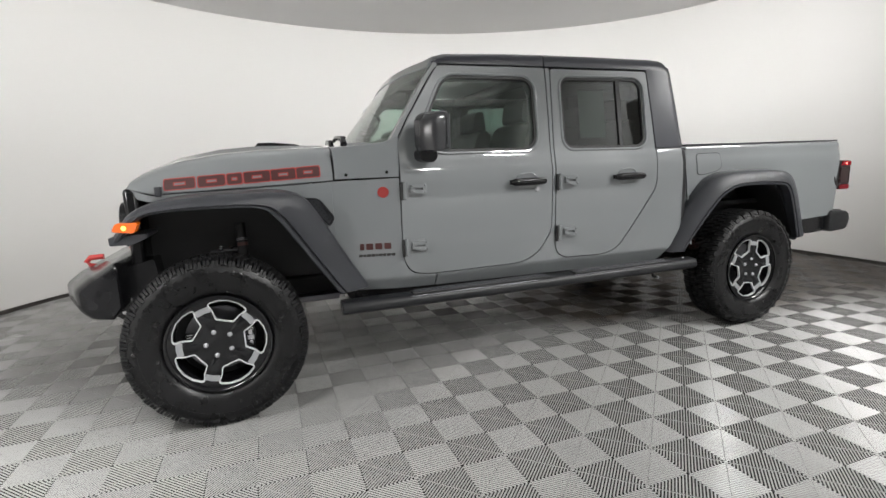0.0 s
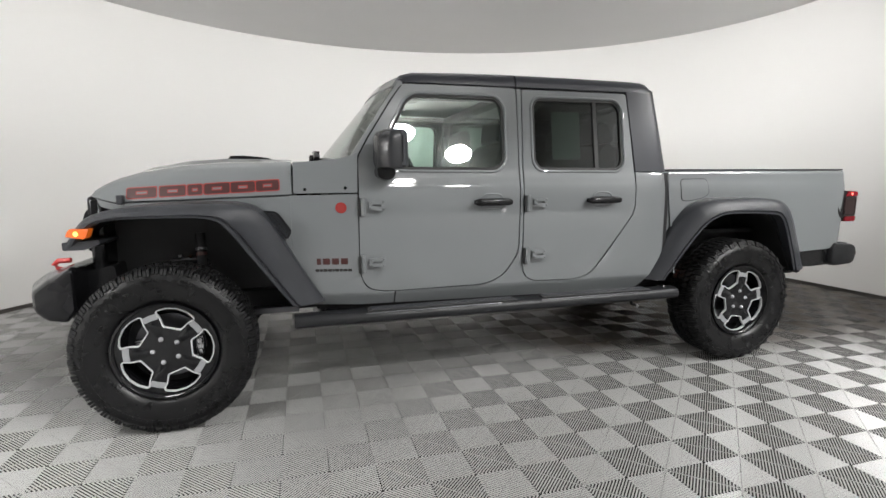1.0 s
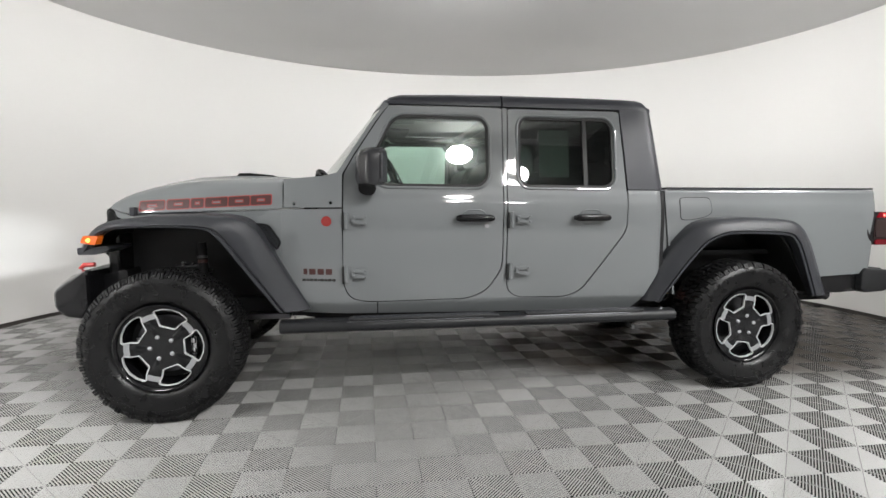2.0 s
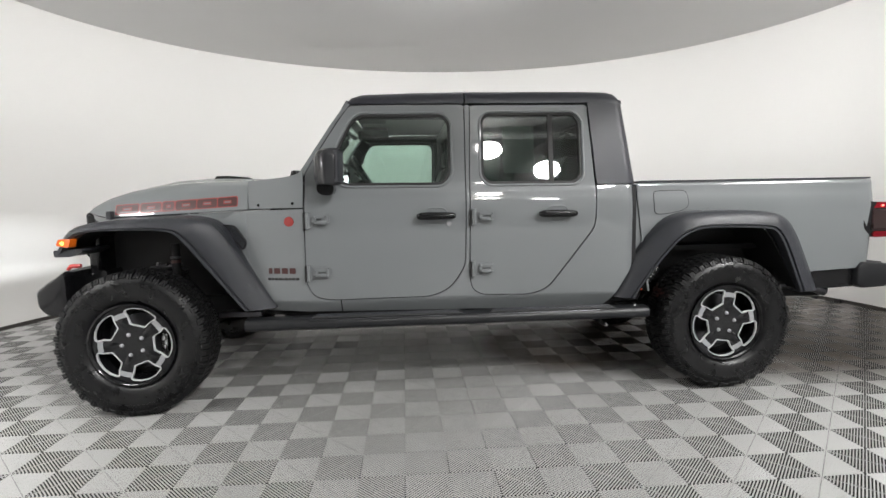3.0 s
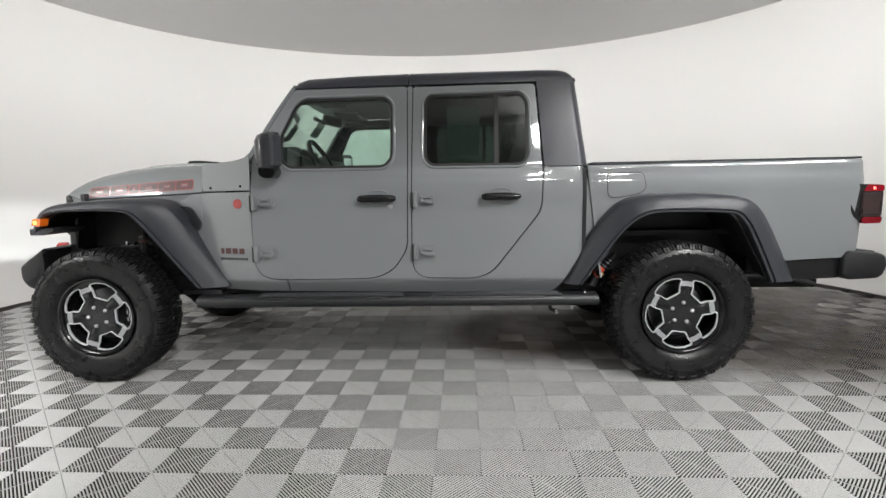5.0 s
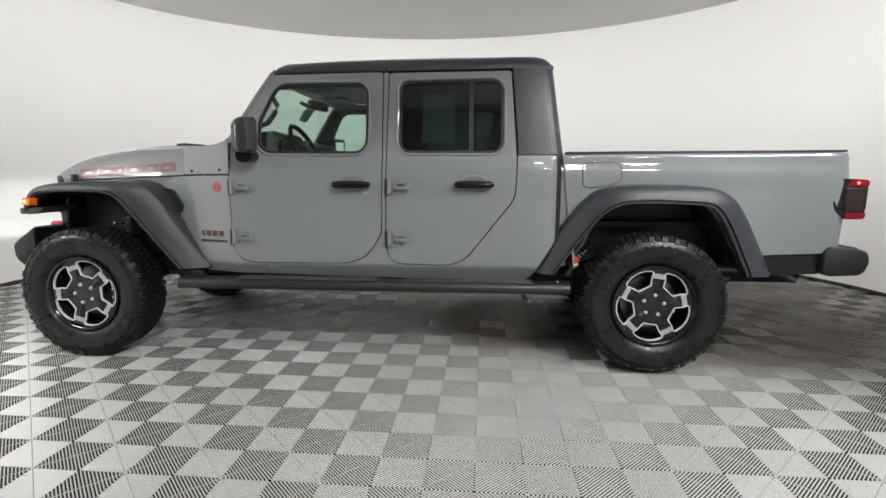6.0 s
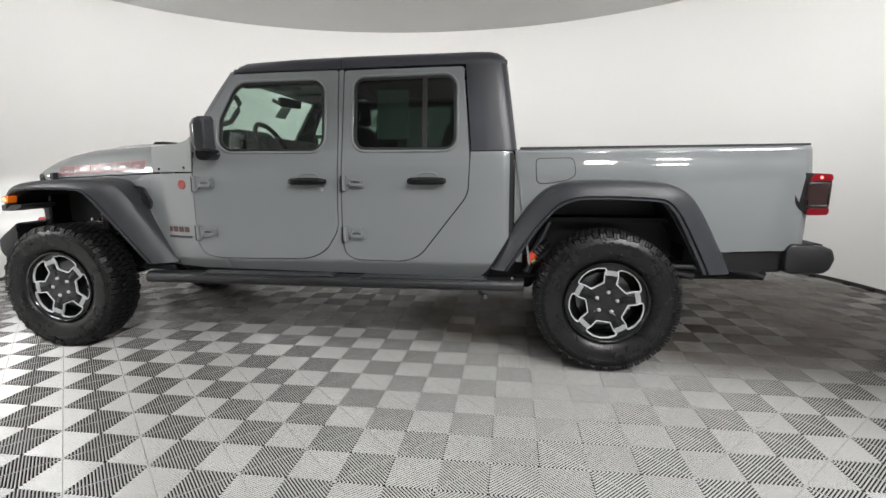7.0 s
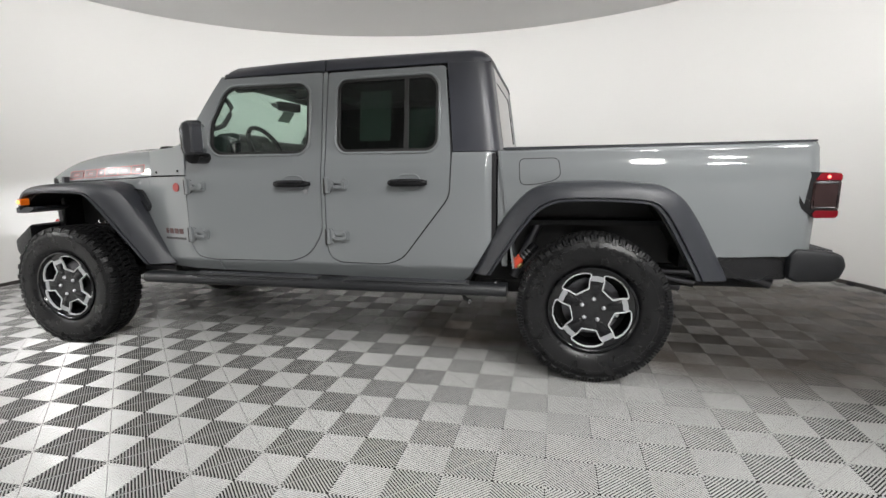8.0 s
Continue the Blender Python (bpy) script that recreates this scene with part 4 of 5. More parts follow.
# ---- fender badges, vent
VENT = rounded([(0.430, 1.066), (0.530, 1.064), (0.603, 0.957), (0.575, 0.908), (0.50, 0.99)], [0.01, 0.03, 0.02, 0.02, 0.03])
vents = both("fender_vent", sheet(VENT, lambda x, z: cab_y(x, z) - 0.022, 0.026, (offset(VENT, 0.009),), (), (0.5, 0.55)), MIRRORSHELL, truck, "black fender vent with a honeycomb insert", bevel=0.004)
mesh_in = both("vent_mesh", sheet(offset(VENT, 0.008), lambda x, z: cab_y(x, z) - 0.010, 0.006, (), (), (0.5, 0.55)), PLASTIC, vents[0])
mesh_in[1].parent = vents[1]
for k in range(26):
    u, v = k // 3, k % 3
    x, z = 0.468 + 0.0115 * u + 0.012 * v, 1.046 - 0.0155 * u + 0.008 * v - 0.004
    if u > 7:
        continue
    ring = [(x + 0.0045 * math.cos(math.pi / 3 * q), z + 0.0045 * math.sin(math.pi / 3 * q)) for q in range(6)]
    cell = both("vent_cell", sheet(ring, lambda a, b: cab_y(a, b) - 0.0125, 0.003), SEAL, vents[0])
    cell[1].parent = vents[1]
for x, z, r in ((0.857, 1.078, 0.029),):
    both("round_badge", sheet([(x + r * math.cos(2 * math.pi * k / 28), z + r * math.sin(2 * math.pi * k / 28)) for k in range(28)], lambda a, b: cab_y(a, b) - 0.004, 0.006), DECALRED, truck, "red round fender badge", bevel=0.002)


def bars(name, x0, x1, z0, z1, widths, mat, lift, yf, slant=0.0, parent=None, gap=0.12):
    """A row of plain bars in place of lettering."""
    total = sum(widths) + gap * (len(widths) - 1)
    made, at = [], 0.0
    for w in widths:
        a, b = x0 + (x1 - x0) * at / total, x0 + (x1 - x0) * (at + w) / total
        made.append(part(name, sheet(rounded([(a, z0), (b, z0), (b + slant, z1), (a + slant, z1)], 0.004, 2), lambda x, z: yf(x, z) - lift, 0.002), mat, parent or truck))
        at += w + gap
    return made


bars("badge_bar", 0.722, 0.885, 0.772, 0.806, (0.6, 1, 1, 1), DECALFILL, 0.003, cab_y, gap=0.3)
bars("badge_bar", 0.714, 0.905, 0.733, 0.748, (1, 0.7, 1, 1, 0.5, 1, 0.8, 1, 1), DECALDARK, 0.003, cab_y)

# ---- side steps
def side_step():
    prof = rounded([(-0.868, 0.462), (-0.868, 0.495), (-0.850, 0.516), (-0.775, 0.520), (-0.770, 0.455), (-0.84, 0.445)], 0.012)
    xs = [0.595, 0.61, 1.2, 2.0, 3.005, 3.02]
    rows = [[(x, (y if 0 < i < 5 else y * 0.995), z) for y, z in prof] for i, x in enumerate(xs)]
    bm = loft(rows, closed_rows=True, caps=True)
    a, b = both("side_step", bm, BUMPERPLASTIC, truck, "black tubular side step", bevel=0.004)
    for x0, x1 in ((0.98, 1.86), (2.03, 2.80)):
        c, d = both("step_pad", box(x0, x1, -0.858, -0.785, 0.513, 0.525), TRIM, a, bevel=0.004)
        d.parent = b
        c, d = both("edge_strip", tube([(x0 - 0.01, -0.8625, 0.508), (x1 - 0.10, -0.8625, 0.508)], 0.0032, 8), STEEL, a)
        d.parent = b
        for k in range(4):
            c, d = both("pad_ridge", box(x0 + 0.02, x1 - 0.02, -0.852 + 0.018 * k, -0.846 + 0.018 * k, 0.52, 0.5285), PLASTIC, a, bevel=0.0015)
            d.parent = b
    for bx, by, bz in ((2.95, -0.80, 0.518), (2.79, -0.75, 0.385)):
        bm = lathe([(0.0, -0.010), (0.008, -0.009), (0.012, 0.0), (0.012, 0.02)], 12)
        bmesh.ops.translate(bm, vec=(bx, by, bz), verts=bm.verts)
        c, d = both("bolt", bm, ALU, a)
        d.parent = b
    c, d = both("drop_link", tube([(2.74, -0.74, 0.46), (2.76, -0.735, 0.40), (2.80, -0.73, 0.385)], 0.012, 8), UNDER, a)
    d.parent = b
    for x in (0.8, 1.9, 2.75):
        c, d = both("bracket", box(x - 0.03, x + 0.03, -0.82, -0.45, 0.45, 0.49), UNDER, a)
        d.parent = b


side_step()

# ---- running gear
for sy in (-1, 1):
    part("frame_rail", box(-0.45, 4.50, sy * 0.44 - 0.04, sy * 0.44 + 0.04, 0.47, 0.60), UNDER, truck, bevel=0.01)
    spring = [(0.10 + 0.055 * math.cos(a), sy * 0.52 + 0.055 * math.sin(a), 0.52 + 0.30 * a / (2 * math.pi * 6)) for a in [2 * math.pi * k / 12 for k in range(72)]]
    part("coil_spring", tube(spring, 0.008, 6), STEEL, truck)
    shock = part("shock_absorber", tube([(0.14, sy * 0.62, 0.45), (0.13, sy * 0.60, 0.95)], 0.025, 12), UNDER, truck)
    part("reservoir_band", tube([(0.134, sy * 0.615, 0.86), (0.133, sy * 0.612, 0.872)], 0.028, 12), STEEL, shock)
    part("red_collar", tube([(0.136, sy * 0.616, 0.832), (0.135, sy * 0.614, 0.850)], 0.0275, 12), DECALFILL, shock, "dull red collar of the shock")
    part("joint_nut", tube([(0.03, sy * 0.61, 0.818), (0.03, sy * 0.61, 0.840)], 0.014, 6), ALU, shock)
    part("joint_nut", tube([(0.075, sy * 0.61, 0.822), (0.088, sy * 0.61, 0.834)], 0.010, 6), ALU, shock)
    part("link_arm", tube([(-0.02, sy * 0.60, 0.805), (0.12, sy * 0.60, 0.812)], 0.013, 8), STEEL, shock)
    shock = part("shock_absorber", tube([(3.04, sy * 0.60, 0.52), (3.19, sy * 0.58, 0.86)], 0.028, 12), STEEL, truck, "rear shock absorber with orange reservoir")
    part("reservoir", tube([(3.045, sy * 0.655, 0.598), (3.088, sy * 0.655, 0.648)], 0.026, 14), ORANGE, shock, "orange reservoir cap")
    part("canister", tube([(3.098, sy * 0.650, 0.640), (3.150, sy * 0.650, 0.700), (3.172, sy * 0.650, 0.728)], [0.027, 0.027, 0.022], 14), GLOSSBLACK, shock, "gloss black canister")
    for k in (0.12, 0.45, 0.72):
        part("canister_ring", tube([(3.098 + 0.052 * k, sy * 0.650, 0.640 + 0.060 * k), (3.098 + 0.052 * (k + 0.10), sy * 0.650, 0.640 + 0.060 * (k + 0.10))], 0.0285, 14), ALU, shock)
    part("fitting", tube([(3.072, sy * 0.668, 0.590), (3.094, sy * 0.668, 0.610)], 0.013, 6), BRASS, shock, "brass hose fitting")
    part("hose", tube([(3.090, sy * 0.655, 0.585), (3.12, sy * 0.63, 0.56), (3.10, sy * 0.60, 0.52)], 0.007, 8), SEAL, shock)
for x in (0.0, 3.487):
    part("axle", tube([(x, -0.72, 0.405), (x, 0.72, 0.405)], 0.045, 14), UNDER, truck)
    bm = bmesh.new()
    bmesh.ops.create_uvsphere(bm, u_segments=20, v_segments=12, radius=0.15)
    part("differential", bm, UNDER, truck).location = (x + 0.02, 0.1 if x > 1 else 0.25, 0.405)
part("skid_plate", box(0.75, 2.3, -0.36, 0.36, 0.33, 0.56), UNDER, truck, bevel=0.03)
part("fuel_tank", box(2.35, 3.1, -0.40, 0.40, 0.36, 0.60), UNDER, truck, bevel=0.04)
part("drive_shaft", tube([(2.4, 0.0, 0.5), (3.35, 0.1, 0.42)], 0.04, 12), STEEL, truck)
for sy in (-1, 1):
    part("crossmember_end", box(0.36, 0.62, sy * 0.55 - 0.04, sy * 0.55 + 0.04, 0.478, 0.512), STEEL, truck, bevel=0.006)
part("muffler", tube([(3.72, -0.45, 0.58), (3.74, 0.45, 0.58)], 0.10, 16), STEEL, truck)
part("tailpipe", tube([(3.74, -0.40, 0.53), (3.86, -0.42, 0.49), (4.03, -0.43, 0.455)], 0.032, 14), STEEL, truck, "bright steel tailpipe")
part("engine_bay", box(-0.27, 0.75, -0.40, 0.40, 0.55, 1.10), UNDER, truck)
part("cab_floor", box(0.98, 2.92, -0.74, 0.74, 0.56, 0.62), UNDER, truck)
part("firewall", box(0.72, 0.76, -0.66, 0.66, 0.6, 1.3), UNDER, truck)

# ---- cab interior
dash = part("dashboard", prism(rounded([(0.80, 1.0), (0.80, 1.30), (0.94, 1.365), (1.04, 1.402), (1.15, 1.405), (1.195, 1.375), (1.17, 1.28), (1.10, 1.0)], 0.03), -0.695, 0.695), TRIM, truck, bevel=0.012)
part("air_vent", box(1.185, 1.20, -0.66, -0.56, 1.30, 1.365), GLOSSBLACK, dash, bevel=0.004)
part("instrument_hood", prism(rounded([(1.0, 1.39), (1.02, 1.43), (1.15, 1.435), (1.20, 1.41), (1.19, 1.38)], 0.02), -0.55, -0.20), TRIM, dash, bevel=0.012)
wheel_ring = [(0.185 * math.cos(2 * math.pi * k / 40), 0.185 * math.sin(2 * math.pi * k / 40), 0) for k in range(40)]
steer = part("steering_wheel", tube(wheel_ring, 0.016, 10, closed=True), GLOSSBLACK, truck)
steer.matrix_world = pose(1.29, -0.38, 1.315, 0, 62, 0)
part("hub", lathe([(0.0, -0.02), (0.06, -0.018), (0.07, 0.02), (0.0, 0.03)], 20), TRIM, steer).rotation_euler = (radians(90), 0, 0)
for a in (0, 120, 240):
    part("spoke", tube([(0.05 * math.cos(radians(a)), 0.05 * math.sin(radians(a)), 0), (0.18 * math.cos(radians(a)), 0.18 * math.sin(radians(a)), 0)], 0.012, 8), TRIM, steer)
part("column", tube([(1.27, -0.38, 1.305), (1.0, -0.38, 1.18)], 0.035, 10), TRIM, truck)


def seat(x, y, w):
    s = part("seat", prism(rounded([(x - 0.30, 0.80), (x - 0.32, 0.95), (x - 0.25, 0.99), (x + 0.16, 0.955), (x + 0.18, 0.80)], 0.04), y - w / 2, y + w / 2), CLOTH, truck, "black cloth seat", bevel=0.035)
    part("backrest", prism(rounded([(x + 0.06, 0.93), (x + 0.13, 1.20), (x + 0.20, 1.43), (x + 0.26, 1.47), (x + 0.31, 1.44), (x + 0.29, 1.15), (x + 0.20, 0.90)], 0.04), y - w / 2, y + w / 2), CLOTH, s, bevel=0.04)
    part("headrest", prism(rounded([(x + 0.215, 1.465), (x + 0.225, 1.58), (x + 0.26, 1.62), (x + 0.31, 1.60), (x + 0.325, 1.465)], 0.03), y - 0.135, y + 0.135), CLOTH, s, bevel=0.05)
    for dy in (-0.06, 0.06):
        part("post", tube([(x + 0.265, y + dy, 1.44), (x + 0.268, y + dy, 1.51)], 0.007, 8), ALU, s)


seat(1.64, -0.38, 0.50)
seat(1.64, 0.38, 0.50)
seat(2.34, -0.42, 0.46)
seat(2.34, 0.02, 0.40)
seat(2.34, 0.44, 0.44)
part("headliner", box(1.24, 2.86, -0.60, 0.60, 1.758, 1.768), HEADLINER, truck)
for sy in (-1, 1):
    part("sport_bar", tube([(1.86, sy * 0.63, 0.7), (1.87, sy * 0.63, 1.60), (1.86, sy * 0.57, 1.72)], 0.035, 12), TRIM, truck)
    part("sport_bar", tube([(1.22, sy * 0.585, 1.715), (2.80, sy * 0.585, 1.735)], 0.03, 12), TRIM, truck)
    part("grab_handle", tube([(1.03, sy * 0.64, 1.455), (1.09, sy * 0.64, 1.463), (1.135, sy * 0.64, 1.475), (1.19, sy * 0.64, 1.545), (1.204, sy * 0.64, 1.585), (1.185, sy * 0.64, 1.62), (1.14, sy * 0.64, 1.655)], 0.016, 10), TRIM, truck)
part("sport_bar", tube([(1.86, -0.58, 1.715), (1.86, 0.58, 1.715)], 0.035, 12), TRIM, truck)
part("inside_mirror", prism(rounded([(-0.11, -0.03), (0.11, -0.03), (0.12, 0.035), (-0.12, 0.035)], 0.02), -0.012, 0.016), GLOSSBLACK, truck, bevel=0.006).matrix_world = pose(1.26, 0.0, 1.66, 0, 0, 75)
part("mirror_stem", tube([(1.12, 0.0, 1.69), (1.20, 0.0, 1.65)], 0.014, 8), TRIM, truck)
for sy in (-1, 1):
    part("sun_visor", box(1.23, 1.42, sy * 0.36 - 0.2, sy * 0.36 + 0.2, 1.735, 1.755), TRIM, truck, bevel=0.006)
part("centre_screen", box(1.06, 1.085, -0.13, 0.13, 1.16, 1.32), GLOSSBLACK, truck, bevel=0.006)
part("window_sheet", sheet([(2.13, 1.345), (2.322, 1.345), (2.325, 1.635), (2.133, 1.635)], lambda x, z: -0.784 + 0.148 * (z - 1.3) + 0.020, 0.001), PAPER, truck, "white paper sheet inside the rear door window")


# ---- wheels
def tyre_meshes():
    prof = [(0.232, -0.098), (0.244, -0.116), (0.260, -0.1285), (0.284, -0.1365), (0.31, -0.139), (0.335, -0.140), (0.345, -0.142), (0.352, -0.139), (0.372, -0.134), (0.386, -0.122), (0.394, -0.10), (0.397, -0.05), (0.398, 0.0)]
    prof = prof + [(r, -y) for r, y in reversed(prof[:-1])]
    bm, carcass = bmesh.new(), lathe(prof, 88)
    # tread blocks: shoulder lugs and staggered centre blocks
    def block(a0, a1, y0, y1, r0, r1, skew):
        c = []
        for a, y, r in ((a0, y0, r0), (a1, y0, r0), (a1 + skew, y1, r0), (a0 + skew, y1, r0), (a0 + 0.006, y0, r1), (a1 - 0.006, y0, r1), (a1 + skew - 0.006, y1, r1), (a0 + skew + 0.006, y1, r1)):
            c.append(bm.verts.new((r * math.cos(a), y, r * math.sin(a))))
        for f in ((4, 5, 6, 7), (0, 1, 5, 4), (1, 2, 6, 5), (2, 3, 7, 6), (3, 0, 4, 7)):
            bm.faces.new([c[i] for i in f])
    n = 68
    for i in range(n):
        a, st = 2 * math.pi * i / n, 2 * math.pi / n
        for s in (-1, 1):
            long_lug = i % 2 == 0
            o = 0.0 if s < 0 else st / 2
            # shoulder lug, split by a sipe and wrapped over the edge
            y_edge = 0.128 if long_lug else 0.118
            for from_a, to_a in ((0.10, 0.45), (0.53, 0.88)):
                c = []
                for aa in (a + o + st * from_a, a + o + st * to_a):
                    c.append([bm.verts.new((r * math.cos(aa + k), s * y, r * math.sin(aa + k))) for r, y, k in ((0.392, 0.062, 0.02), (0.4105, 0.064, 0.02), (0.410, 0.104, 0), (0.402, y_edge, 0), (0.374 if long_lug else 0.384, 0.1395 if long_lug else 0.134, 0), (0.370, 0.128, 0))])
                for k in range(5):
                    bm.faces.new((c[0][k], c[1][k], c[1][k + 1], c[0][k + 1]))
                bm.faces.new(c[0])
                bm.faces.new(c[1])
            block(a + st * 0.08 + o, a + st * 0.78 + o, s * 0.008, s * 0.052, 0.392, 0.411, s * st * 0.22)
    # raised bars in place of the moulded sidewall writing, and scalloped ribs
    for base, count, r0, r1, wide in ((0.6, 9, 0.285, 0.312, 0.045), (3.8, 7, 0.285, 0.312, 0.05), (2.3, 12, 0.262, 0.270, 0.02), (5.2, 12, 0.262, 0.270, 0.02)):
        for k in range(count):
            a0 = base + k * wide * 1.35
            for sgn in (-1, 1):
                c = [carcass.verts.new((r * math.cos(a), sgn * (0.1335 + 0.10 * (r - 0.262) + d), r * math.sin(a))) for d in (-0.004, 0.0018) for r, a in ((r0, a0), (r0, a0 + wide), (r1, a0 + wide), (r1, a0))]
                for f in ((4, 5, 6, 7), (0, 1, 5, 4), (1, 2, 6, 5), (2, 3, 7, 6), (3, 0, 4, 7)):
                    carcass.faces.new([c[q] for q in f])
    for k in range(100):
        a0, w = 2 * math.pi * k / 100, 2 * math.pi / 100
        r1 = 0.356 if k % 2 else 0.349
        for sgn in (-1, 1):
            c = [carcass.verts.new((r * math.cos(a), sgn * (0.1385 + d), r * math.sin(a))) for d in (-0.006, 0.0040) for r, a in ((0.336, a0), (0.336, a0 + w * 0.86), (r1, a0 + w * 0.86), (r1, a0))]
            for f in ((4, 5, 6, 7), (0, 1, 5, 4), (1, 2, 6, 5), (2, 3, 7, 6), (3, 0, 4, 7)):
                carcass.faces.new([c[q] for q in f])
    for b in (bm, carcass):
        bmesh.ops.scale(b, vec=(1, 0.93, 1), verts=b.verts)
    return carcass, bm


POCKET = [(-26.5, 0.193), (-23.5, 0.202), (-12.5, 0.209), (0, 0.212), (12.5, 0.209), (23.5, 0.202), (26.5, 0.193)]


def pocket_outline(mid, grow=0.0):
    pts = [((r + grow) * math.cos(radians(mid + a)), (r + grow) * math.sin(radians(mid + a))) for a, r in POCKET]
    for x, w in ((0.150, 0.062), (0.112, 0.039), (0.112, -0.039), (0.150, -0.062)):
        c, s = math.cos(radians(mid)), math.sin(radians(mid))
        pts.append(((x) * c - w * s, (x) * s + w * c))
    return pts


def rim_meshes():
    """Face disc with five pockets, barrel, silver outlines and bars."""
    face = sheet([(0.222 * math.cos(2 * math.pi * k / 60), 0.222 * math.sin(2 * math.pi * k / 60)) for k in range(60)], lambda x, z: -0.095 + 0.02 * max(0, 1 - math.hypot(x, z) / 0.1), 0.02,
                 [pocket_outline(72 * k) for k in range(5)])
    barrel = lathe([(0.226, -0.118), (0.236, -0.116), (0.236, -0.108), (0.224, -0.100), (0.218, -0.085), (0.205, -0.03), (0.205, 0.10), (0.235, 0.118)], 60)
    return face, barrel


face_bm, barrel_bm = rim_meshes()
carcass_bm, tread_bm = tyre_meshes()
shared = {
    "wheel": mesh_of("wheel", face_bm, GLOSSBLACK), "barrel": mesh_of("barrel", barrel_bm, GLOSSBLACK), "tyre": mesh_of("tyre", carcass_bm, RUBBER, 30), "tread": mesh_of("tread", tread_bm, TREAD, 30),
    "disc": mesh_of("brake_disc", lathe([(0.05, 0.0), (0.160, 0.0), (0.160, 0.02), (0.05, 0.02)], 40), STEEL),
    # added dark disc behind the rim; stands in for shade in its pockets
    "backing": mesh_of("dark_backing", lathe([(0.0, 0.05), (0.203, 0.045), (0.203, 0.06), (0.0, 0.06)], 40), UNDER),
    "cap": mesh_of("hub_cap", lathe([(0.0, -0.088), (0.026, -0.087), (0.034, -0.081), (0.036, -0.06)], 24), GLOSSBLACK),
    "lug": mesh_of("lug_nut", lathe([(0.0, -0.107), (0.006, -0.106), (0.0105, -0.101), (0.0125, -0.092), (0.014, -0.07)], 14), CHROME),
}
RING = pocket_outline(0)
shared["outline"] = mesh_of("silver_edge", sheet(rounded(offset(RING, -0.0024), 0.006, 2), lambda x, z: -0.1005, 0.014, [rounded(offset(RING, 0.0028), 0.006, 2)]), SILVER)
shared["bar"] = mesh_of("silver_bar", sheet([(0.160 * math.cos(radians(36 + a)), 0.160 * math.sin(radians(36 + a))) for a in (-11.2, 0, 11.2)] + [(0.188 * math.cos(radians(36 + a)), 0.188 * math.sin(radians(36 + a))) for a in (10.2, 0, -10.2)], lambda x, z: -0.0985, 0.008), BARGREY)


def spoke_ridge():
    """A raised spine with sloped flanks, running from the hub to a bar, along +x."""
    rows = [[(r, -0.093, -w), (r, -0.093 - h, -w * 0.45), (r, -0.093 - h, w * 0.45), (r, -0.093, w)] for r, w, h in ((0.074, 0.018, 0.001), (0.085, 0.021, 0.007), (0.140, 0.029, 0.009), (0.154, 0.031, 0.004))]
    return thicken(loft(rows), 0.002)


shared["ridge"] = mesh_of("spoke", spoke_ridge(), GLOSSBLACK)


def wheel(x, y, z, spin, steer_angle, flip):
    w = new("wheel", shared["wheel"])
    w.parent = truck
    w.matrix_world = pose(x, y, z, 0, 0, steer_angle + (180 if flip else 0)) @ pose(0, 0, 0, 0, -spin, 0)
    tagged(w, "black alloy wheel with machined silver edges")
    tagged(new("tyre", shared["tyre"]), "black knobbly all-terrain tyre").parent = w
    for key, name in (("tread", "tread"), ("barrel", "barrel"), ("disc", "brake_disc"), ("backing", "dark_backing"), ("cap", "hub_cap")):
        new(name, shared[key]).parent = w
    for k in range(5):
        for key, name, more in (("outline", "silver_edge", 0), ("bar", "silver_bar", 0), ("ridge", "spoke", 36)):
            o = new(name, shared[key])
            o.parent, o.rotation_euler = w, (0, radians(-72 * k - more), 0)
        o = new("lug_nut", shared["lug"])
        a = radians(36 + 72 * k)
        o.parent, o.location = w, (0.060 * math.cos(a), 0, 0.060 * math.sin(a))


for hub_x, side_x in ((0.0, -0.135), (0.0, 0.135), (3.487, 0.135)):
    for sy in (-1, 1):
        bm = box(-0.022, 0.022, -0.03, 0.03, -0.055, 0.055)
        for dz in (-0.028, 0.028):
            box(-0.016, 0.016, -0.042, 0.0, dz - 0.018, dz + 0.018, bm)
        part("brake_caliper", bm, ALU, truck, bevel=0.008).location = (hub_x + side_x, sy * 0.80, 0.40)


wheel(0.0, -0.80, 0.411, 74, 0, False)
wheel(3.487, -0.80, 0.411, 263, 0, False)
wheel(0.0, 0.80, 0.411, 60, 0, True)
wheel(3.487, 0.80, 0.411, 20, 0, True)

# ---------------------------------------------------------------- hood decal: plain blocks in place of lettering
def hood_y(x, z):
    """The hood's side at x and height z."""
    half, edge, shoulder = lerp_table([(r[0][0], -r[0][1]) for r in hood_rows], x), lerp_table([(r[0][0], r[0][2]) for r in hood_rows], x), lerp_table([(r[0][0], r[5][2]) for r in hood_rows], x)
    s = (z - edge) / (shoulder - edge)
    return -lerp_table([(0, half)] + [(u, half - d) for u, d in HOOD_SIDE], s)


def decal_z(x, s):
    """Height s (0 to 1) across the decal's band at x."""
    lo, hi = 1.135 + 0.040 * (x + 0.2) / 0.74, 1.186 + 0.042 * (x + 0.2) / 0.74
    return lo + (hi - lo) * s


def decal_loop(a, b, s0, s1, radius):
    return rounded([(a, decal_z(a, s0)), (b, decal_z(b, s0)), (b, decal_z(b, s1)), (a, decal_z(a, s1))], radius, 2)


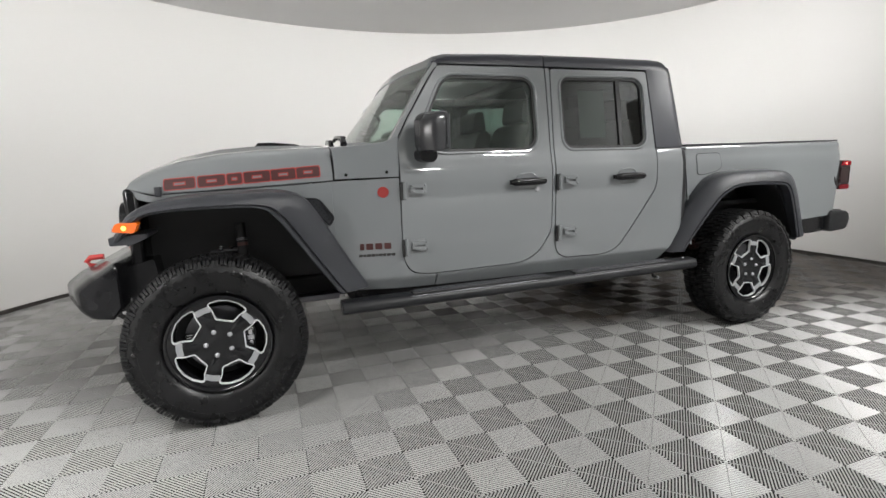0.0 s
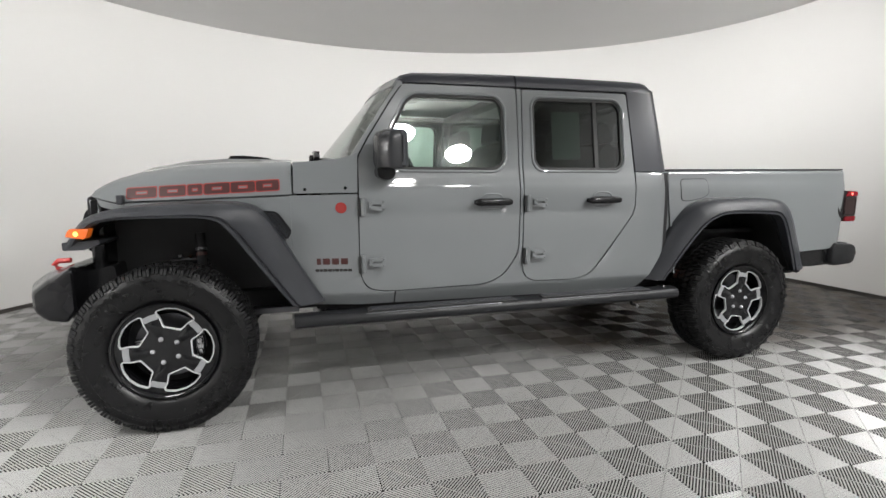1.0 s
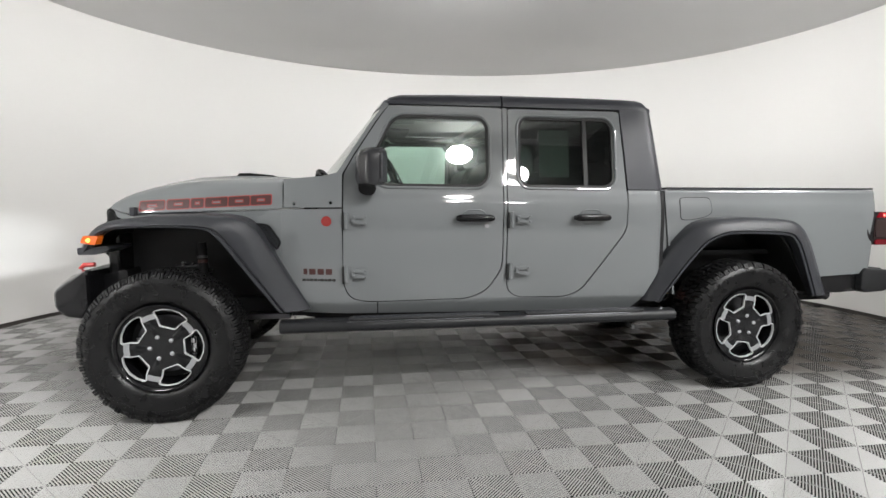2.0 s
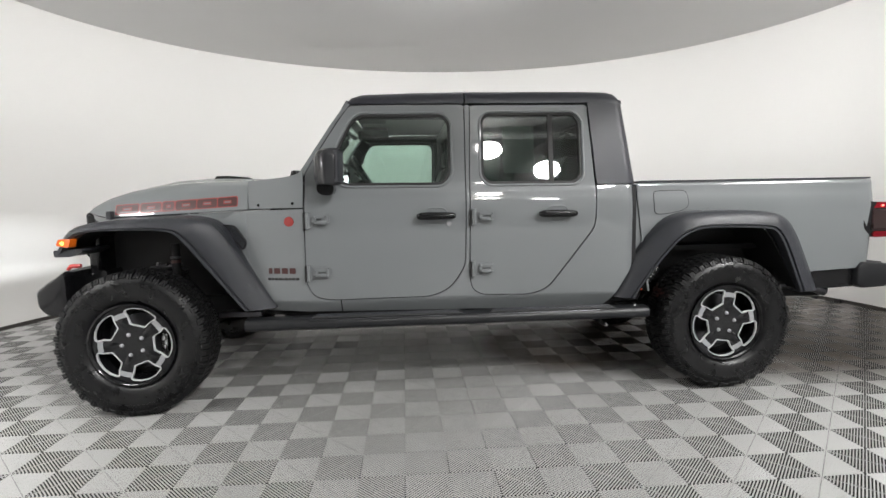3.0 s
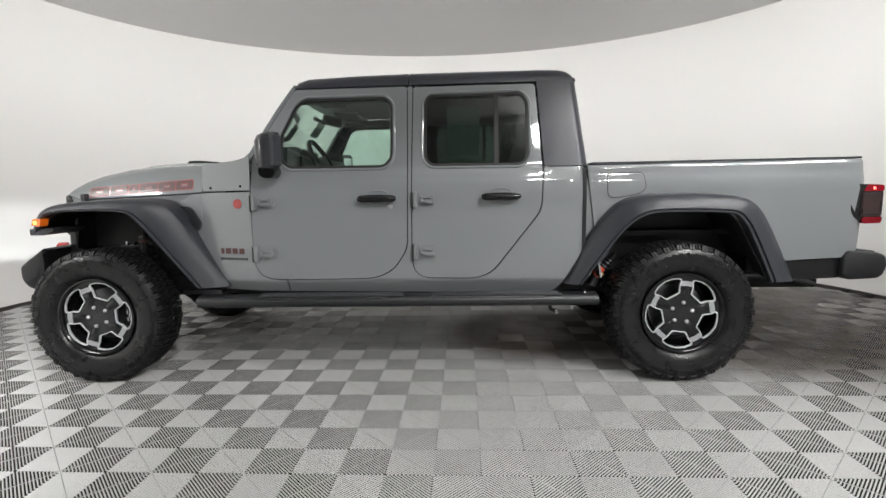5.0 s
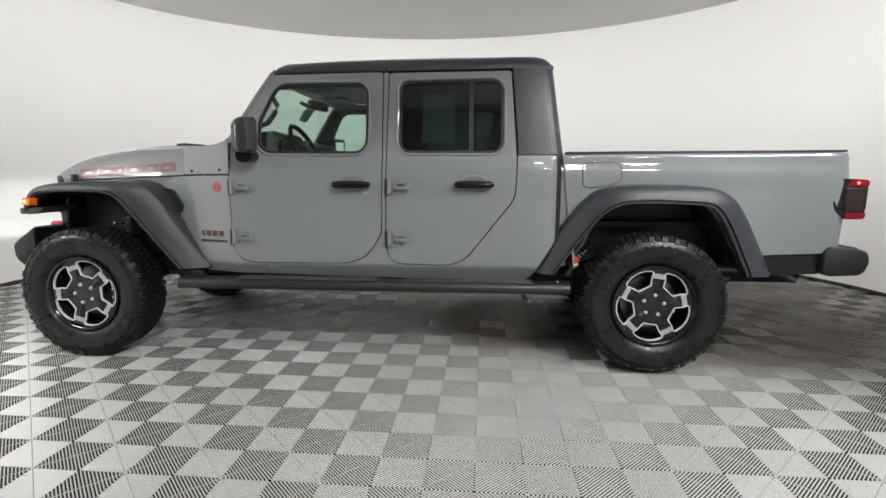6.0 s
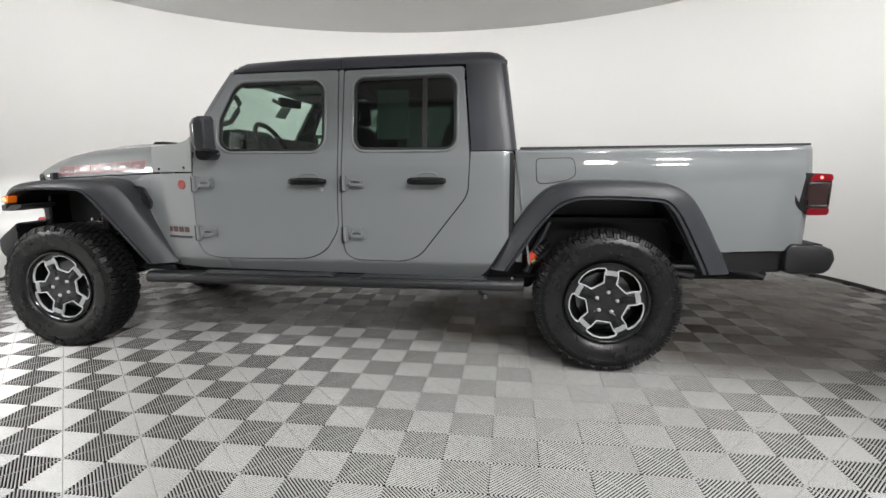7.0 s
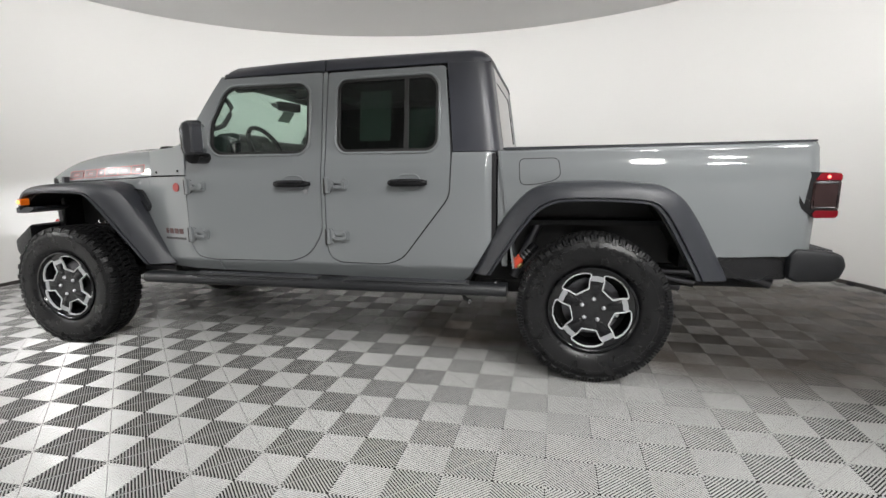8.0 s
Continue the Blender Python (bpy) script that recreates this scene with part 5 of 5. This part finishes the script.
for x0, x1 in ((-0.195, -0.055), (-0.04, 0.085), (0.095, 0.165), (0.175, 0.300), (0.305, 0.425), (0.43, 0.545)):
    third = (x1 - x0) * 0.30
    for sy in (-1, 1):
        for grow, mat, lift, name in ((0.0042, DECALRED, 0.0015, "decal_edge"), (-0.0005, DECALFILL, 0.0025, "decal_block")):
            up = grow / 0.05
            outer = decal_loop(x0 - grow, x1 + grow, -up, 1 + up, 0.010)
            hole = decal_loop(x0 + third + grow, x1 - third - grow, 0.33 + up, 0.67 - up, 0.003)
            bm = sheet(outer, lambda x, z: hood_y(x, z) - lift, 0.001, (hole,), (1.15, 1.17, 1.19, 1.21), ((x0 + x1) / 2,))
            if sy > 0:
                bmesh.ops.scale(bm, vec=(1, -1, 1), verts=bm.verts)
            part(name, bm, mat, hood)

# ---------------------------------------------------------------- the floor of ribbed tiles
CELL, GX, GY, TURN_FLOOR = 0.1953, 1.692, -1.871, -0.4
slab = tagged(part("floor", box(-13.2, 18.2, -32.2, 6.2, -0.25, -0.016), SLAB), "grey ribbed plastic tile floor", "floor", kind="structure")


def tile_ribs():
    """One tile of two by two cells: rounded ribs in nested diamonds with a spine across each cell. Gives vertices and quads."""
    verts, quads, s = [], [], CELL * math.sqrt(2) / 24
    arch = [(math.cos(a), math.sin(a) ** 0.85) for a in [math.pi * k / 6 for k in range(7)]]

    def bar(c, d, length, half, top, foot):
        n, at = Vector((-d.y, d.x)), len(verts)
        for end in (c - d * length, c + d * length):
            verts.extend([(end.x + n.x * half * u, end.y + n.y * half * u, foot + (top - foot) * v) for u, v in arch])
        k = len(arch)
        quads.extend([(at + i, at + i + 1, at + k + i + 1, at + k + i) for i in range(k - 1)])
    for i in (-1, 1):
        for j in (-1, 1):
            c = Vector((i * CELL / 2, j * CELL / 2))
            spine = Vector((i, j)).normalized()
            rib = Vector((-spine.y, spine.x))
            for k in range(24):
                o = (k - 11.5) * s
                half = (CELL / math.sqrt(2) - abs(o)) / 2
                if half > 0.002:
                    for side in (-1, 1):
                        bar(c + spine * o + rib * side * (half + 0.0007), rib, half - 0.0007, s * RIB_WIDE, 0.0, -RIB_DEEP)
            bar(c, spine, CELL / math.sqrt(2), 0.0009, -0.0010, -RIB_DEEP)
    return verts, quads


def ribs_mesh(name, verts, quads):
    me = bpy.data.meshes.new(name)
    me.from_pydata(verts, [], quads)
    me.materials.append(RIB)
    me.polygons.foreach_set("use_smooth", [True] * len(me.polygons))
    return me


RIB_WIDE, RIB_DEEP = 0.275, 0.0034
tile_verts, tile_quads = tile_ribs()
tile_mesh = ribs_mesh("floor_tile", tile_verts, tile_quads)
turn = Matrix.Rotation(radians(TURN_FLOOR), 4, "Z")
far_verts, far_quads = [], []
for i in range(-14, 15):
    for j in range(-5, 17):
        centre = Vector((GX, GY, 0)) + (turn @ Vector((2 * CELL * i, 2 * CELL * j, 0)))
        if ((centre.x - CX) / 4.7) ** 2 + ((centre.y - CY) / (3.8 if centre.y > CY else 12)) ** 2 > 1:
            continue
        if -8 <= i <= 9 and -2 <= j <= 13:
            ob = new("floor_tile", tile_mesh)
            ob.parent = slab
            ob.matrix_world = Matrix.Translation(centre) @ turn
        else:
            at = len(far_verts)
            far_verts += [(turn @ Vector(v) + centre)[:] for v in tile_verts]
            far_quads += [tuple(at + k for k in q) for q in tile_quads]
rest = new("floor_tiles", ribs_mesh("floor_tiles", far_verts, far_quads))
rest.parent = slab
tagged(rest, "grey ribbed plastic floor tiles", kind="stuff")
# unseen hall floor, kept pale to bounce light up to its ceiling
tagged(part("floor_rear", box(-13.0, 18.0, -32.0, GY - 11 * CELL, -0.016, -0.002), HALLFLOOR), "pale grey concrete floor of the assumed hall out of view", "floor", kind="structure")
